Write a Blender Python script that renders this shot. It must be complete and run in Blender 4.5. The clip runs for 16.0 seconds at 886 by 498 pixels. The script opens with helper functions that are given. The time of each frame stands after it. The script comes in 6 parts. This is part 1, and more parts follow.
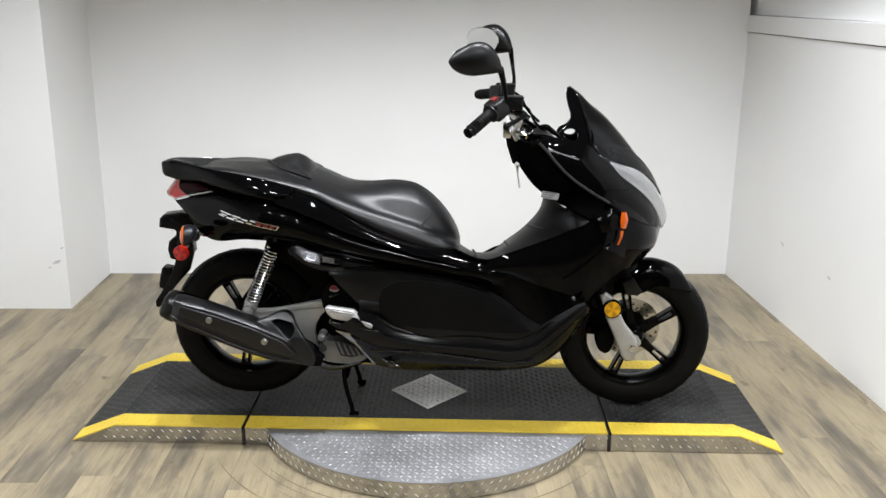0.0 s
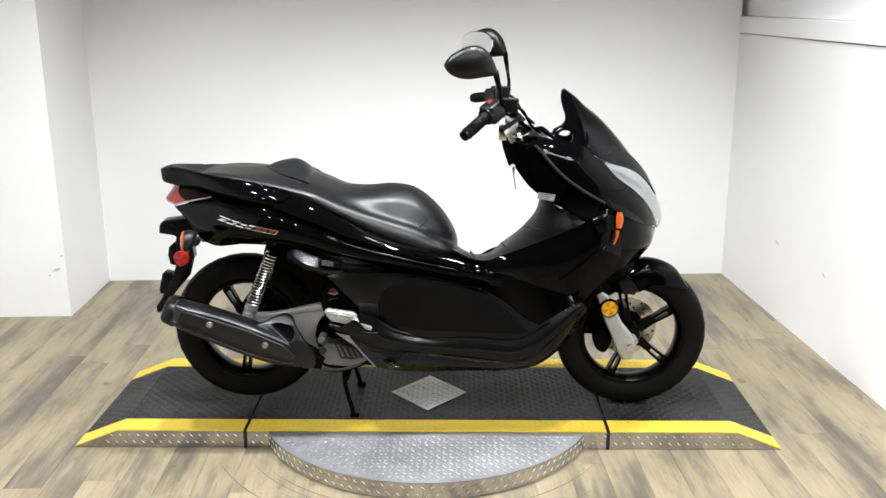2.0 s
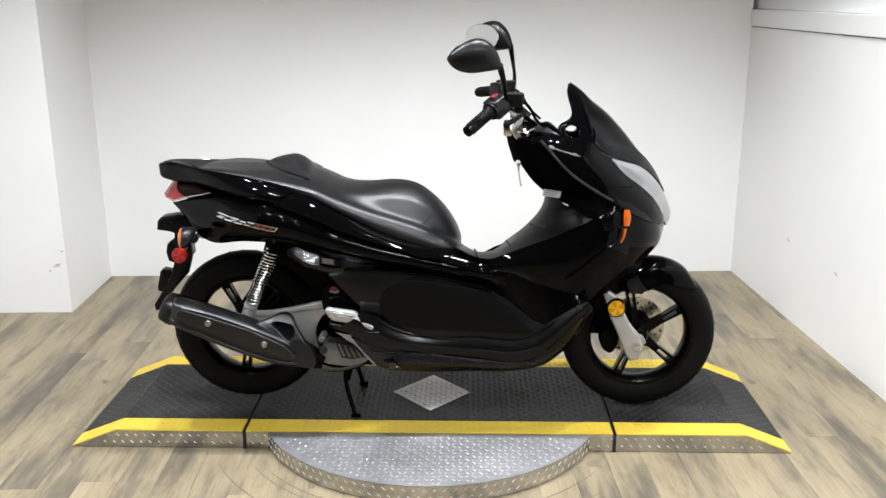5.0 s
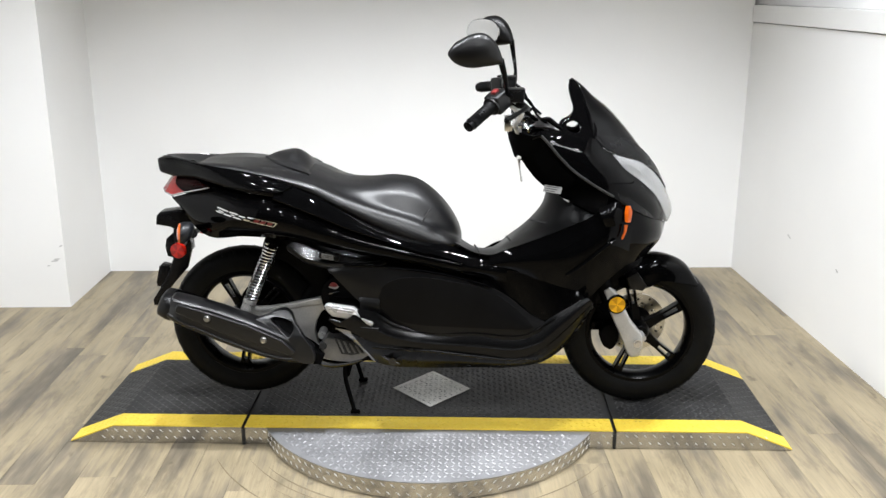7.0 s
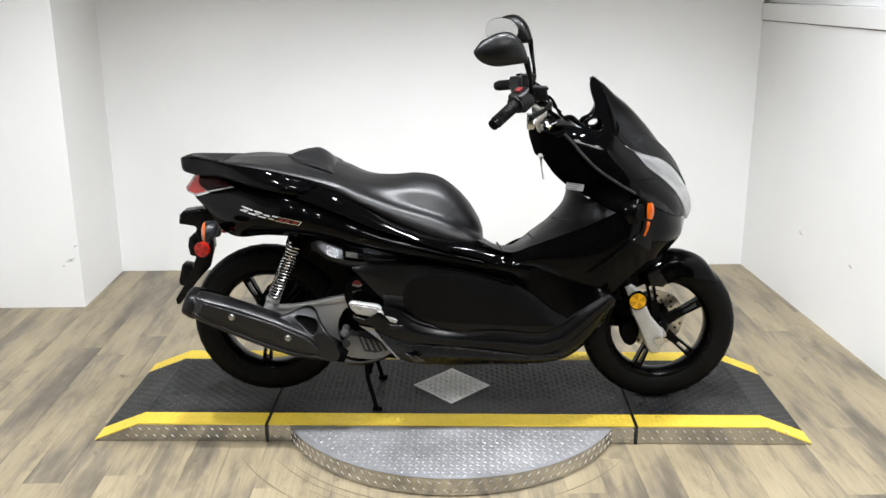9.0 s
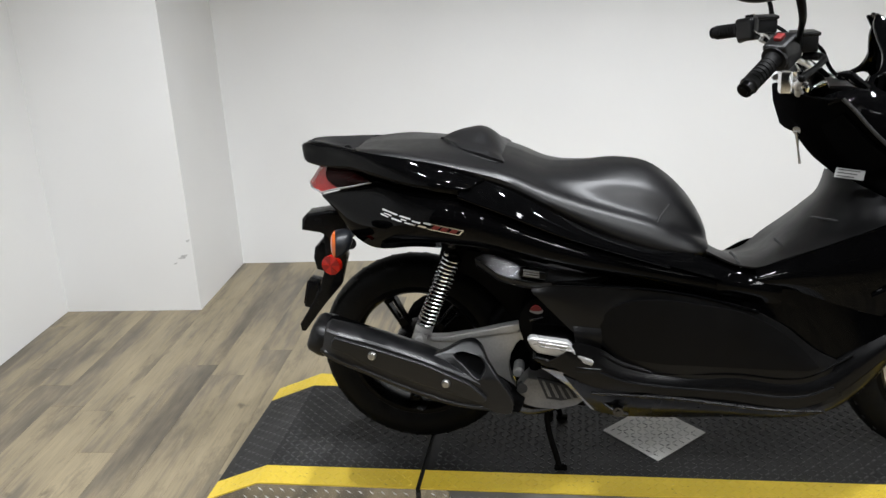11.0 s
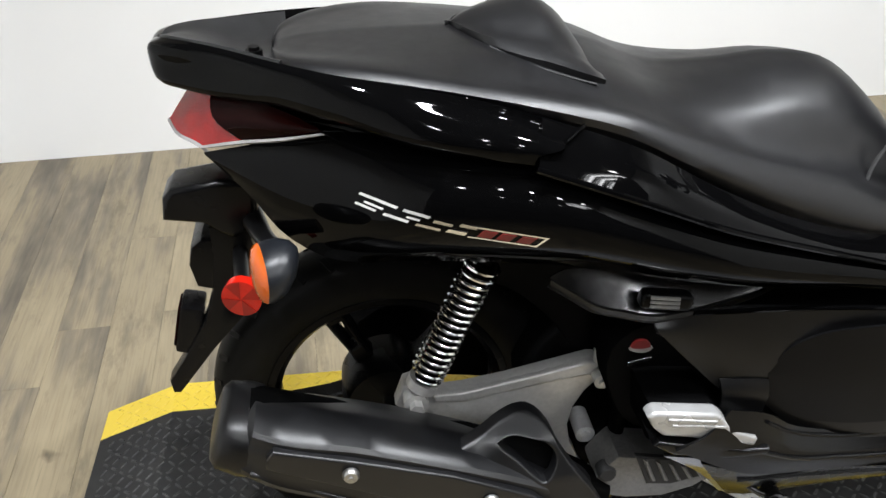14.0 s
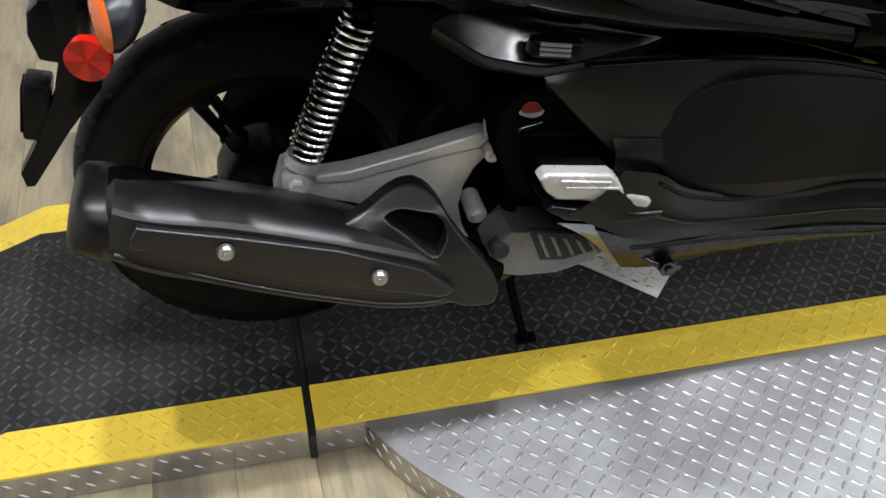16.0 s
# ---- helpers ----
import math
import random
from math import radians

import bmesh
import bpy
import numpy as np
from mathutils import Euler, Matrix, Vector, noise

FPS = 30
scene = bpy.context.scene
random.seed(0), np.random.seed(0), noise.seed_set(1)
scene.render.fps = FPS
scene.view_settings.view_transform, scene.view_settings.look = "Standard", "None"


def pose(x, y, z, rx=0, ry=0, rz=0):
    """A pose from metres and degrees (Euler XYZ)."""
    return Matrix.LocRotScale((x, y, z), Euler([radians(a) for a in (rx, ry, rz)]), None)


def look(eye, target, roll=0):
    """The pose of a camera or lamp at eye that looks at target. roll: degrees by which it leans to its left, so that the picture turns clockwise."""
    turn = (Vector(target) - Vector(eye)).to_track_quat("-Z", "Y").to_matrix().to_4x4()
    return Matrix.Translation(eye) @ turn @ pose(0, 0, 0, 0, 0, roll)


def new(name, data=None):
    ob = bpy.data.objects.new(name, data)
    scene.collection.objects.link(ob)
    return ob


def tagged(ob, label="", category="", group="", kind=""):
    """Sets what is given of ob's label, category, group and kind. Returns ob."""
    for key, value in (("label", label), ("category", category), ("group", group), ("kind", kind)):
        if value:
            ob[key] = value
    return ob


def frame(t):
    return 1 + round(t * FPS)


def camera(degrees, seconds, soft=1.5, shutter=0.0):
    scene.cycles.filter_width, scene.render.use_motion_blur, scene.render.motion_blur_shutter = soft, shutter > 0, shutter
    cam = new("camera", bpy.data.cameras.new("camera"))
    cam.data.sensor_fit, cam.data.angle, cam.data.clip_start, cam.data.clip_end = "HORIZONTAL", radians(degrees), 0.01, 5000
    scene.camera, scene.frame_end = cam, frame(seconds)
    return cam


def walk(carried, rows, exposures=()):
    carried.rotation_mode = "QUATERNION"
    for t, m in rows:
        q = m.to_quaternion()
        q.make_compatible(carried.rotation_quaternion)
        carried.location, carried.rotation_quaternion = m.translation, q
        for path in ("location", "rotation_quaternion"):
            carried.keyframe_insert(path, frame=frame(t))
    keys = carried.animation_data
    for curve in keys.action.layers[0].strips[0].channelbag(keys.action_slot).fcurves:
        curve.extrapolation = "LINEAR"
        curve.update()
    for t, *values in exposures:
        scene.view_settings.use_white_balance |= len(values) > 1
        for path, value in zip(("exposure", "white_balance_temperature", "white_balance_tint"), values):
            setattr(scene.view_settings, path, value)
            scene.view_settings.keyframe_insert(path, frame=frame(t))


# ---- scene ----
cam = camera(51.8, 16.0)
PATH = [
    (0, (0.099, 0.604, 1.456), (0.149, 2.53, 0.919), 0.5),
    (0.5, (0.099, 0.598, 1.452), (0.159, 2.52, 0.902), 0.5),
    (1, (0.098, 0.587, 1.452), (0.145, 2.509, 0.901), 0.2),
    (1.5, (0.098, 0.574, 1.456), (0.148, 2.503, 0.928), -0.1),
    (2, (0.095, 0.574, 1.455), (0.152, 2.503, 0.928), -0.2),
    (2.5, (0.101, 0.587, 1.456), (0.155, 2.517, 0.936), -0.2),
    (3, (0.108, 0.606, 1.454), (0.162, 2.536, 0.932), -0.5),
    (3.5, (0.112, 0.614, 1.452), (0.157, 2.543, 0.924), -1.1),
    (4, (0.112, 0.622, 1.452), (0.163, 2.55, 0.921), -0.4),
    (6.5, (0.115, 0.652, 1.446), (0.147, 2.575, 0.896), -0.2),
    (7, (0.111, 0.651, 1.447), (0.151, 2.574, 0.898), -0.0),
    (7.5, (0.109, 0.635, 1.447), (0.152, 2.565, 0.924), -0.2),
    (8, (0.103, 0.609, 1.452), (0.142, 2.54, 0.931), 0.3),
    (10.3, (-0.086, 0.904, 1.392), (-0.039, 2.814, 0.798), -1.6),
    (10.5, (-0.091, 1.042, 1.371), (-0.208, 2.954, 0.798), -2.1),
    (11, (-0.159, 1.4, 1.374), (-0.378, 3.284, 0.739), -3.3),
    (11.5, (-0.294, 1.717, 1.363), (-0.293, 3.586, 0.652), -4.6),
    (12, (-0.327, 2.079, 1.342), (-0.464, 3.953, 0.659), -4.2),
    (12.5, (-0.387, 2.337, 1.34), (-0.426, 4.18, 0.563), -4.6),
    (13, (-0.531, 2.469, 1.344), (-0.319, 4.266, 0.492), -4.8),
    (13.5, (-0.577, 2.525, 1.324), (-0.335, 4.291, 0.416), -2.5),
    (14, (-0.577, 2.526, 1.265), (-0.31, 4.21, 0.219), -0.7),
    (14.5, (-0.584, 2.534, 1.211), (-0.304, 4.133, 0.042), 0.7),
    (15, (-0.592, 2.524, 1.156), (-0.303, 4.035, -0.123), 2.6),
    (15.5, (-0.588, 2.525, 1.124), (-0.295, 3.991, -0.205), 2.6),
    (16, (-0.556, 2.515, 1.118), (-0.115, 3.99, -0.16), 1.5),
]
walk(cam, [(t, look(eye, target, roll)) for t, eye, target, roll in PATH], exposures=[(0.0, -0.42), (0.5, -0.37), (1.0, -0.25), (1.5, -0.06), (2.0, -0.06), (3.0, -0.04), (4.0, -0.2), (6.5, -0.2), (7.0, -0.15), (7.5, -0.1), (8.0, -0.08), (10.5, -0.49), (11.0, -0.56), (11.5, -0.58), (12.0, -0.46), (12.5, -0.43), (13.0, -0.32), (13.5, -0.28), (14.0, -0.23), (14.5, -0.27), (16.0, -0.4)])

# ---- world, light, exposure ----
world = bpy.data.worlds.new("World")
scene.world = world
world.use_nodes = True
world.node_tree.nodes["Background"].inputs[0].default_value = (0.9, 0.95, 1.0, 1)
world.node_tree.nodes["Background"].inputs[1].default_value = 0.01
scene.view_settings.exposure = 0.0

CEIL = 2.75
DOWNLIGHTS = [(-1.05, 3.1, 165), (-0.45, 3.2, 190), (0.4, 3.2, 190), (1.2, 3.15, 190), (-1.4, 1.5, 45), (-0.65, 1.45, 45), (0.1, 1.45, 45), (0.8, 1.45, 45), (1.4, 1.5, 45), (-0.9, 0.2, 28), (0.0, 0.15, 28), (0.9, 0.2, 28)]
TUBES = [(1.30, 0.85), (1.25, 1.05), (1.38, 1.22)]


def lamp(kind, name, m, energy, colour=(0.925, 0.955, 1.0)):
    data = bpy.data.lights.new(name, kind)
    data.energy, data.color = energy, colour
    ob = new(name, data)
    ob.matrix_world = m
    return ob


for lx, ly, power in DOWNLIGHTS:
    ob = lamp("SPOT", "downlight_beam", pose(lx, ly, CEIL - 0.03), power)
    ob.data.spot_size, ob.data.spot_blend, ob.data.shadow_soft_size = radians(127), 0.55, 0.06
for lx, ly in TUBES:
    ob = lamp("AREA", "tube_glow", pose(lx, ly, CEIL - 0.1), 10, (0.97, 0.98, 1.0))
    ob.data.shape, ob.data.size, ob.data.size_y = "RECTANGLE", 0.6, 0.05


# ---- materials ----
class Nodes:
    """A small hand for wiring a principled material."""

    def __init__(self, name):
        self.mat = bpy.data.materials.new(name)
        self.mat.use_nodes = True
        self.tree = self.mat.node_tree
        self.bsdf = self.tree.nodes["Principled BSDF"]

    def add(self, kind, **values):
        node = self.tree.nodes.new(kind)
        for key, value in values.items():
            if key in node.inputs:
                node.inputs[key].default_value = value
        return node

    def link(self, a, b):
        self.tree.links.new(a, b)

    def set(self, **values):
        for key, value in values.items():
            self.bsdf.inputs[key.replace("_", " ")].default_value = value
        return self

    def coords(self, scale=(1, 1, 1), kind="Object"):
        tc, mp = self.add("ShaderNodeTexCoord"), self.add("ShaderNodeMapping")
        mp.inputs["Scale"].default_value = scale
        self.link(tc.outputs[kind], mp.inputs["Vector"])
        return mp.outputs["Vector"]

    def noise(self, vec, scale, detail=4.0, rough=0.55):
        n = self.add("ShaderNodeTexNoise", Scale=scale, Detail=detail, Roughness=rough)
        self.link(vec, n.inputs["Vector"])
        return n.outputs["Fac"]

    def ramp(self, fac, stops):
        r = self.add("ShaderNodeValToRGB")
        els = r.color_ramp.elements
        while len(els) < len(stops):
            els.new(0.5)
        for e, (p, col) in zip(els, stops):
            e.position, e.color = p, (*col, 1) if len(col) == 3 else col
        self.link(fac, r.inputs["Fac"])
        return r.outputs["Color"]

    def math(self, op, a, b):
        m = self.tree.nodes.new("ShaderNodeMath")
        m.operation = op
        for i, v in enumerate((a, b)):
            if isinstance(v, (int, float)):
                m.inputs[i].default_value = v
            else:
                self.link(v, m.inputs[i])
        return m.outputs[0]

    def mix(self, fac, a, b, mode="MIX"):
        m = self.tree.nodes.new("ShaderNodeMix")
        m.data_type, m.blend_type = "RGBA", mode
        ins = [m.inputs[0], m.inputs[6], m.inputs[7]]
        for sock, v in zip(ins, (fac, a, b)):
            if isinstance(v, (int, float)):
                sock.default_value = v
            elif isinstance(v, tuple):
                sock.default_value = (*v, 1)
            else:
                self.link(v, sock)
        return m.outputs[2]

    def bump(self, height, strength=0.2, distance=0.001):
        b = self.add("ShaderNodeBump", Strength=strength, Distance=distance)
        self.link(height, b.inputs["Height"])
        self.link(b.outputs["Normal"], self.bsdf.inputs["Normal"])
        return self

    def colour(self, out):
        self.link(out, self.bsdf.inputs["Base Color"])
        return self

    def rough(self, out):
        self.link(out, self.bsdf.inputs["Roughness"])
        return self


def basic(name, col, rough, metal=0.0, grain=60.0, vary=0.25, bump=0.0, coat=0.0, rough_vary=0.15, spec=0.5):
    """A plain surface with fine grain, a broad drift of tone and uneven gloss."""
    n = Nodes(name)
    v = n.coords()
    fine, broad = n.noise(v, grain, 5), n.noise(v, grain * 0.08, 3)
    both = n.math("ADD", n.math("MULTIPLY", fine, 0.5), n.math("MULTIPLY", broad, 0.5))
    lo, hi = tuple(c * (1 - vary) for c in col), tuple(min(1, c * (1 + vary)) for c in col)
    n.colour(n.ramp(both, [(0.3, lo), (0.7, hi)]))
    r = n.math("ADD", n.math("MULTIPLY", broad, rough_vary), rough - rough_vary * 0.5)
    n.rough(r)
    n.set(Metallic=metal, Coat_Weight=coat, Coat_Roughness=0.03, Specular_IOR_Level=spec)
    if bump:
        n.bump(fine, bump, 0.0006)
    return n.mat


def lacquer(name, col, mirror_part, rough):
    """Deep black lacquer: almost no body colour under a thin even gloss."""
    n = Nodes(name)
    v = n.coords()
    out = n.tree.nodes["Material Output"]
    body, top, both_parts = n.add("ShaderNodeBsdfDiffuse"), n.add("ShaderNodeBsdfGlossy"), n.add("ShaderNodeAddShader")
    n.link(n.ramp(n.noise(v, 40, 4), [(0.3, tuple(c * 0.7 for c in col)), (0.7, tuple(c * 1.3 for c in col))]), body.inputs["Color"])
    top.inputs["Color"].default_value = (mirror_part, mirror_part, mirror_part * 1.06, 1)
    n.link(n.math("ADD", n.math("MULTIPLY", n.noise(v, 6, 3), rough * 0.5), rough * 0.75), top.inputs["Roughness"])
    haze, all_parts = n.add("ShaderNodeBsdfGlossy", Roughness=0.28), n.add("ShaderNodeAddShader")
    haze.inputs["Color"].default_value = (mirror_part * 0.12,) * 3 + (1,)
    n.link(body.outputs[0], both_parts.inputs[0])
    n.link(top.outputs[0], both_parts.inputs[1])
    n.link(both_parts.outputs[0], all_parts.inputs[0])
    n.link(haze.outputs[0], all_parts.inputs[1])
    n.link(all_parts.outputs[0], out.inputs["Surface"])
    return n.mat


def gloss_paint():
    """Black paint under clear coat, with fine dust and faint wipe marks in the gloss."""
    n = Nodes("black_gloss_paint")
    v = n.coords()
    dust, wipe = n.noise(v, 260, 4, 0.7), n.noise(n.coords((6, 6, 14)), 1.0, 4, 0.6)
    n.colour(n.ramp(dust, [(0.62, (0.0012, 0.0012, 0.0013)), (0.85, (0.006, 0.006, 0.006))]))
    n.rough(n.math("ADD", n.math("MULTIPLY", wipe, 0.05), 0.012))
    n.set(Specular_IOR_Level=0.10)
    return n.mat


def lens(name, col, rough=0.08, trans=0.6, emit=0.0):
    n = Nodes(name)
    v = n.coords()
    n.colour(n.ramp(n.noise(v, 35, 2), [(0.3, tuple(c * 0.8 for c in col)), (0.7, col)]))
    n.set(Roughness=rough, Transmission_Weight=trans, IOR=1.49)
    w = n.add("ShaderNodeTexVoronoi", Scale=260.0)
    n.link(v, w.inputs["Vector"])
    n.bump(w.outputs["Distance"], 0.25, 0.001)
    return n.mat


def wall_paint():
    n = Nodes("white_wall_paint")
    v = n.coords()
    broad, fine = n.noise(v, 0.9, 3), n.noise(v, 140, 4)
    tone = n.ramp(broad, [(0.3, (0.80, 0.80, 0.79)), (0.7, (0.86, 0.86, 0.85))])
    scuff = n.noise(n.coords((1.0, 1.0, 2.2)), 3.1, 6, 0.7)
    n.colour(n.mix(n.ramp(scuff, [(0.72, (0, 0, 0)), (0.80, (0.25, 0.25, 0.25))]), tone, (0.55, 0.54, 0.52)))
    n.set(Roughness=0.55)
    n.bump(fine, 0.12, 0.001)
    return n.mat


def plank_wood(per_object):
    n = Nodes("plank_vinyl" if per_object else "plank_vinyl_far")
    tc = n.add("ShaderNodeTexCoord")
    rnd = n.add("ShaderNodeObjectInfo").outputs["Random"] if per_object else n.add("ShaderNodeNewGeometry").outputs["Random Per Island"]
    shift = n.tree.nodes.new("ShaderNodeVectorMath")
    shift.operation = "ADD"
    comb = n.add("ShaderNodeCombineXYZ")
    n.link(n.math("MULTIPLY", rnd, 37.0), comb.inputs["X"])
    n.link(n.math("MULTIPLY", rnd, 91.0), comb.inputs["Y"])
    n.link(tc.outputs["Object"], shift.inputs[0])
    n.link(comb.outputs[0], shift.inputs[1])

    def stretched(sx, sy):
        m = n.add("ShaderNodeMapping")
        m.inputs["Scale"].default_value = (sx, sy, 1)
        n.link(shift.outputs[0], m.inputs["Vector"])
        return m.outputs["Vector"]

    patches = n.noise(stretched(6.5, 1.3), 1.0, 4, 0.6)
    streaks = n.noise(stretched(34, 1.9), 1.0, 6, 0.62)
    grain = n.noise(stretched(170, 7), 1.0, 4, 0.6)
    tone = n.math("ADD", n.math("MULTIPLY", patches, 0.74), n.math("MULTIPLY", streaks, 0.26))
    tone = n.math("ADD", tone, n.math("MULTIPLY", n.math("SUBTRACT", rnd, 0.5), 0.07))
    col = n.ramp(tone, [(0.33, (0.083, 0.071, 0.053)), (0.40, (0.138, 0.117, 0.086)), (0.45, (0.194, 0.163, 0.114)), (0.505, (0.272, 0.225, 0.145)), (0.66, (0.338, 0.279, 0.179))])
    col = n.mix(0.40, col, n.ramp(grain, [(0.32, (0.55, 0.53, 0.50)), (0.56, (1, 1, 1))]), "MULTIPLY")
    smudge = n.noise(stretched(11, 3.0), 1.0, 5, 0.7)
    col = n.mix(n.ramp(smudge, [(0.53, (0, 0, 0)), (0.66, (0.62, 0.62, 0.62))]), col, (0.115, 0.096, 0.066))
    lines = n.noise(stretched(75, 3.2), 1.0, 5, 0.7)
    col = n.mix(n.ramp(lines, [(0.63, (0, 0, 0)), (0.72, (0.45, 0.45, 0.45))]), col, (0.090, 0.070, 0.045))
    knots = n.noise(stretched(14, 7.5), 1.0, 3, 0.5)
    col = n.mix(n.ramp(knots, [(0.69, (0, 0, 0)), (0.78, (0.75, 0.75, 0.75))]), col, (0.055, 0.043, 0.030))
    n.colour(col)
    n.rough(n.ramp(streaks, [(0.3, (0.34, 0.34, 0.34)), (0.7, (0.50, 0.50, 0.50))]))
    n.set(Specular_IOR_Level=0.36)
    n.bump(grain, 0.12, 0.0008)
    return n.mat


def plate_metal(name, col, rough, metal, wear, wear_at=0.62, spec=0.5, specks=0.5, even=0.0, dust=0.0):
    """Painted or bare chequer plate with scuffs."""
    n = Nodes(name)
    v = n.coords()
    broad, fine, scr = n.noise(v, 5, 5, 0.6), n.noise(v, 190, 4), n.noise(n.coords((9, 60, 20)), 2.0, 5, 0.7)
    base = n.ramp(broad, [(0.3, tuple(c * (0.72 + 0.24 * even) for c in col)), (0.7, tuple(min(1, c * (1.15 - 0.12 * even)) for c in col))])
    base = n.mix(n.ramp(scr, [(wear_at, (0, 0, 0)), (wear_at + 0.1, (0.8, 0.8, 0.8))]), base, wear)
    if dust:
        base = n.mix(n.ramp(n.noise(v, 2.6, 6, 0.68), [(0.46, (0, 0, 0)), (0.66, (dust,) * 3)]), base, (0.085, 0.084, 0.080))
    n.colour(n.mix(n.ramp(fine, [(0.62, (0, 0, 0)), (0.75, (specks,) * 3)]), base, tuple(c * 0.45 for c in col)))
    n.rough(n.ramp(broad, [(0.3, (rough - 0.08,) * 3), (0.7, (rough + 0.1,) * 3)]))
    n.set(Metallic=metal, Specular_IOR_Level=spec)
    n.bump(fine, 0.2, 0.0008)
    return n.mat


def glow(name, col, strength):
    n = Nodes(name)
    n.set(Base_Color=(*col, 1), Emission_Color=(*col, 1), Emission_Strength=strength)
    return n.mat


M_WALL = wall_paint()
M_HALL = basic("dark_grey_hall_paint", (0.05, 0.05, 0.05), 0.8, grain=4, vary=0.2)
M_CEIL = basic("ceiling_paint", (0.10, 0.10, 0.10), 0.8, grain=20, vary=0.05)
M_PLANK, M_PLANK_FAR = plank_wood(True), plank_wood(False)
M_DECK = plate_metal("black_deck_coating", (0.0150, 0.0150, 0.0155), 0.46, 0.0, (0.034, 0.034, 0.034), 0.62, 0.18, dust=0.22)
M_DECK_LUG = plate_metal("worn_deck_lugs", (0.026, 0.026, 0.027), 0.40, 0.0, (0.06, 0.06, 0.06), 0.56, 0.30, dust=0.45)
M_YELLOW = plate_metal("yellow_edge_paint", (0.70, 0.51, 0.052), 0.50, 0.0, (0.42, 0.29, 0.03), 0.74, 0.4, 0.4, 1.0)
M_STEEL = plate_metal("bare_chequer_plate", (0.27, 0.27, 0.278), 0.48, 0.5, (0.24, 0.235, 0.23), 0.68)
M_YELLOW_LUG = plate_metal("rubbed_yellow_lugs", (0.68, 0.49, 0.050), 0.48, 0.0, (0.055, 0.045, 0.02), 0.60, 0.4, 0.4, 1.0)
M_STEEL_LUG = plate_metal("worn_steel_lugs", (0.30, 0.30, 0.308), 0.36, 0.6, (0.12, 0.118, 0.115), 0.62)
M_STEEL_SIDE = plate_metal("polished_chequer_side", (0.52, 0.51, 0.49), 0.15, 0.95, (0.32, 0.31, 0.30), 0.72)
# pale colour puts the glints of the side lugs into the metal
M_SIDE_LUG = plate_metal("glint_side_lugs", (0.62, 0.61, 0.59), 0.42, 0.3, (0.35, 0.34, 0.33), 0.70)
M_DIAMOND = plate_metal("worn_diamond_paint", (0.86, 0.85, 0.82), 0.5, 0.0, (0.10, 0.10, 0.10), 0.66, 0.4, 0.15)
M_MARK_LUG = plate_metal("rubbed_mark_lugs", (0.68, 0.67, 0.645), 0.5, 0.0, (0.03, 0.03, 0.03), 0.50, 0.3)
M_GAP = basic("dark_gap", (0.012, 0.012, 0.012), 0.7)
M_JOINT = basic("plank_joint", (0.05, 0.04, 0.028), 0.7)
M_WALL_SCUFF = basic("grey_rub_mark", (0.58, 0.58, 0.57), 0.6, grain=90, vary=0.4)
M_SCUFF = basic("scuffed_vinyl", (0.15, 0.118, 0.070), 0.6, grain=80, vary=0.4)
M_LAMP = glow("lamp_diffuser", (1.0, 0.98, 0.96), 85.0)
M_TUBE = glow("tube_diffuser", (0.96, 0.98, 1.0), 20.0)
M_LAMP_RING = basic("lamp_ring_paint", (0.75, 0.75, 0.74), 0.4, vary=0.05)

M_GLOSS = gloss_paint()
M_LIP = basic("black_lip_plastic", (0.0026, 0.0026, 0.0028), 0.24, grain=420, vary=0.3, bump=0.12, spec=0.26)
M_UNDER = basic("black_under_plastic", (0.0030, 0.0030, 0.0033), 0.26, grain=300, vary=0.3, spec=0.16)
M_SMOKED = basic("smoked_chrome_trim", (0.26, 0.26, 0.262), 0.27, metal=1.0, grain=90, vary=0.2, rough_vary=0.08)
M_MATTE = basic("black_grained_plastic", (0.0024, 0.0024, 0.0026), 0.36, grain=420, vary=0.3, bump=0.3, spec=0.30)
M_TRAY = basic("grey_black_satin_plastic", (0.010, 0.010, 0.0102), 0.40, grain=420, vary=0.3, bump=0.2, spec=0.45)
M_POD = basic("blue_black_satin_plastic", (0.006, 0.007, 0.009), 0.34, grain=300, vary=0.3, bump=0.1, spec=0.35)
M_SEAT = basic("black_vinyl", (0.0026, 0.0026, 0.0031), 0.39, grain=520, vary=0.3, bump=0.12, spec=0.55)
M_RUBBER = basic("tyre_rubber", (0.0046, 0.0046, 0.0046), 0.50, grain=90, vary=0.4, bump=0.2, spec=0.09)
M_RIM = basic("black_wheel_paint", (0.0012, 0.0012, 0.0013), 0.28, grain=60, vary=0.3, spec=0.09)
M_CHROME = basic("chrome", (0.82, 0.82, 0.82), 0.17, metal=1.0, vary=0.06)
M_ALU = basic("cast_silver_paint", (0.46, 0.455, 0.44), 0.36, metal=0.45, grain=160, vary=0.15, bump=0.15)
M_ALU_BRIGHT = basic("bright_silver_cover", (0.42, 0.42, 0.415), 0.28, metal=0.5, grain=120, vary=0.06)
M_GREY = basic("dark_silver_trim", (0.085, 0.085, 0.087), 0.22, metal=0.97, grain=260, vary=0.5, bump=0.25)
M_CASE = basic("grey_engine_casting", (0.15, 0.148, 0.143), 0.40, metal=0.5, grain=220, vary=0.3, bump=0.3)
M_ENGINE = lacquer("engine_black", (0.0012, 0.0012, 0.0012), 0.004, 0.5)
M_SHIELD = basic("muffler_shield_black", (0.0040, 0.0041, 0.0046), 0.36, grain=380, vary=0.25, bump=0.08, spec=0.5)
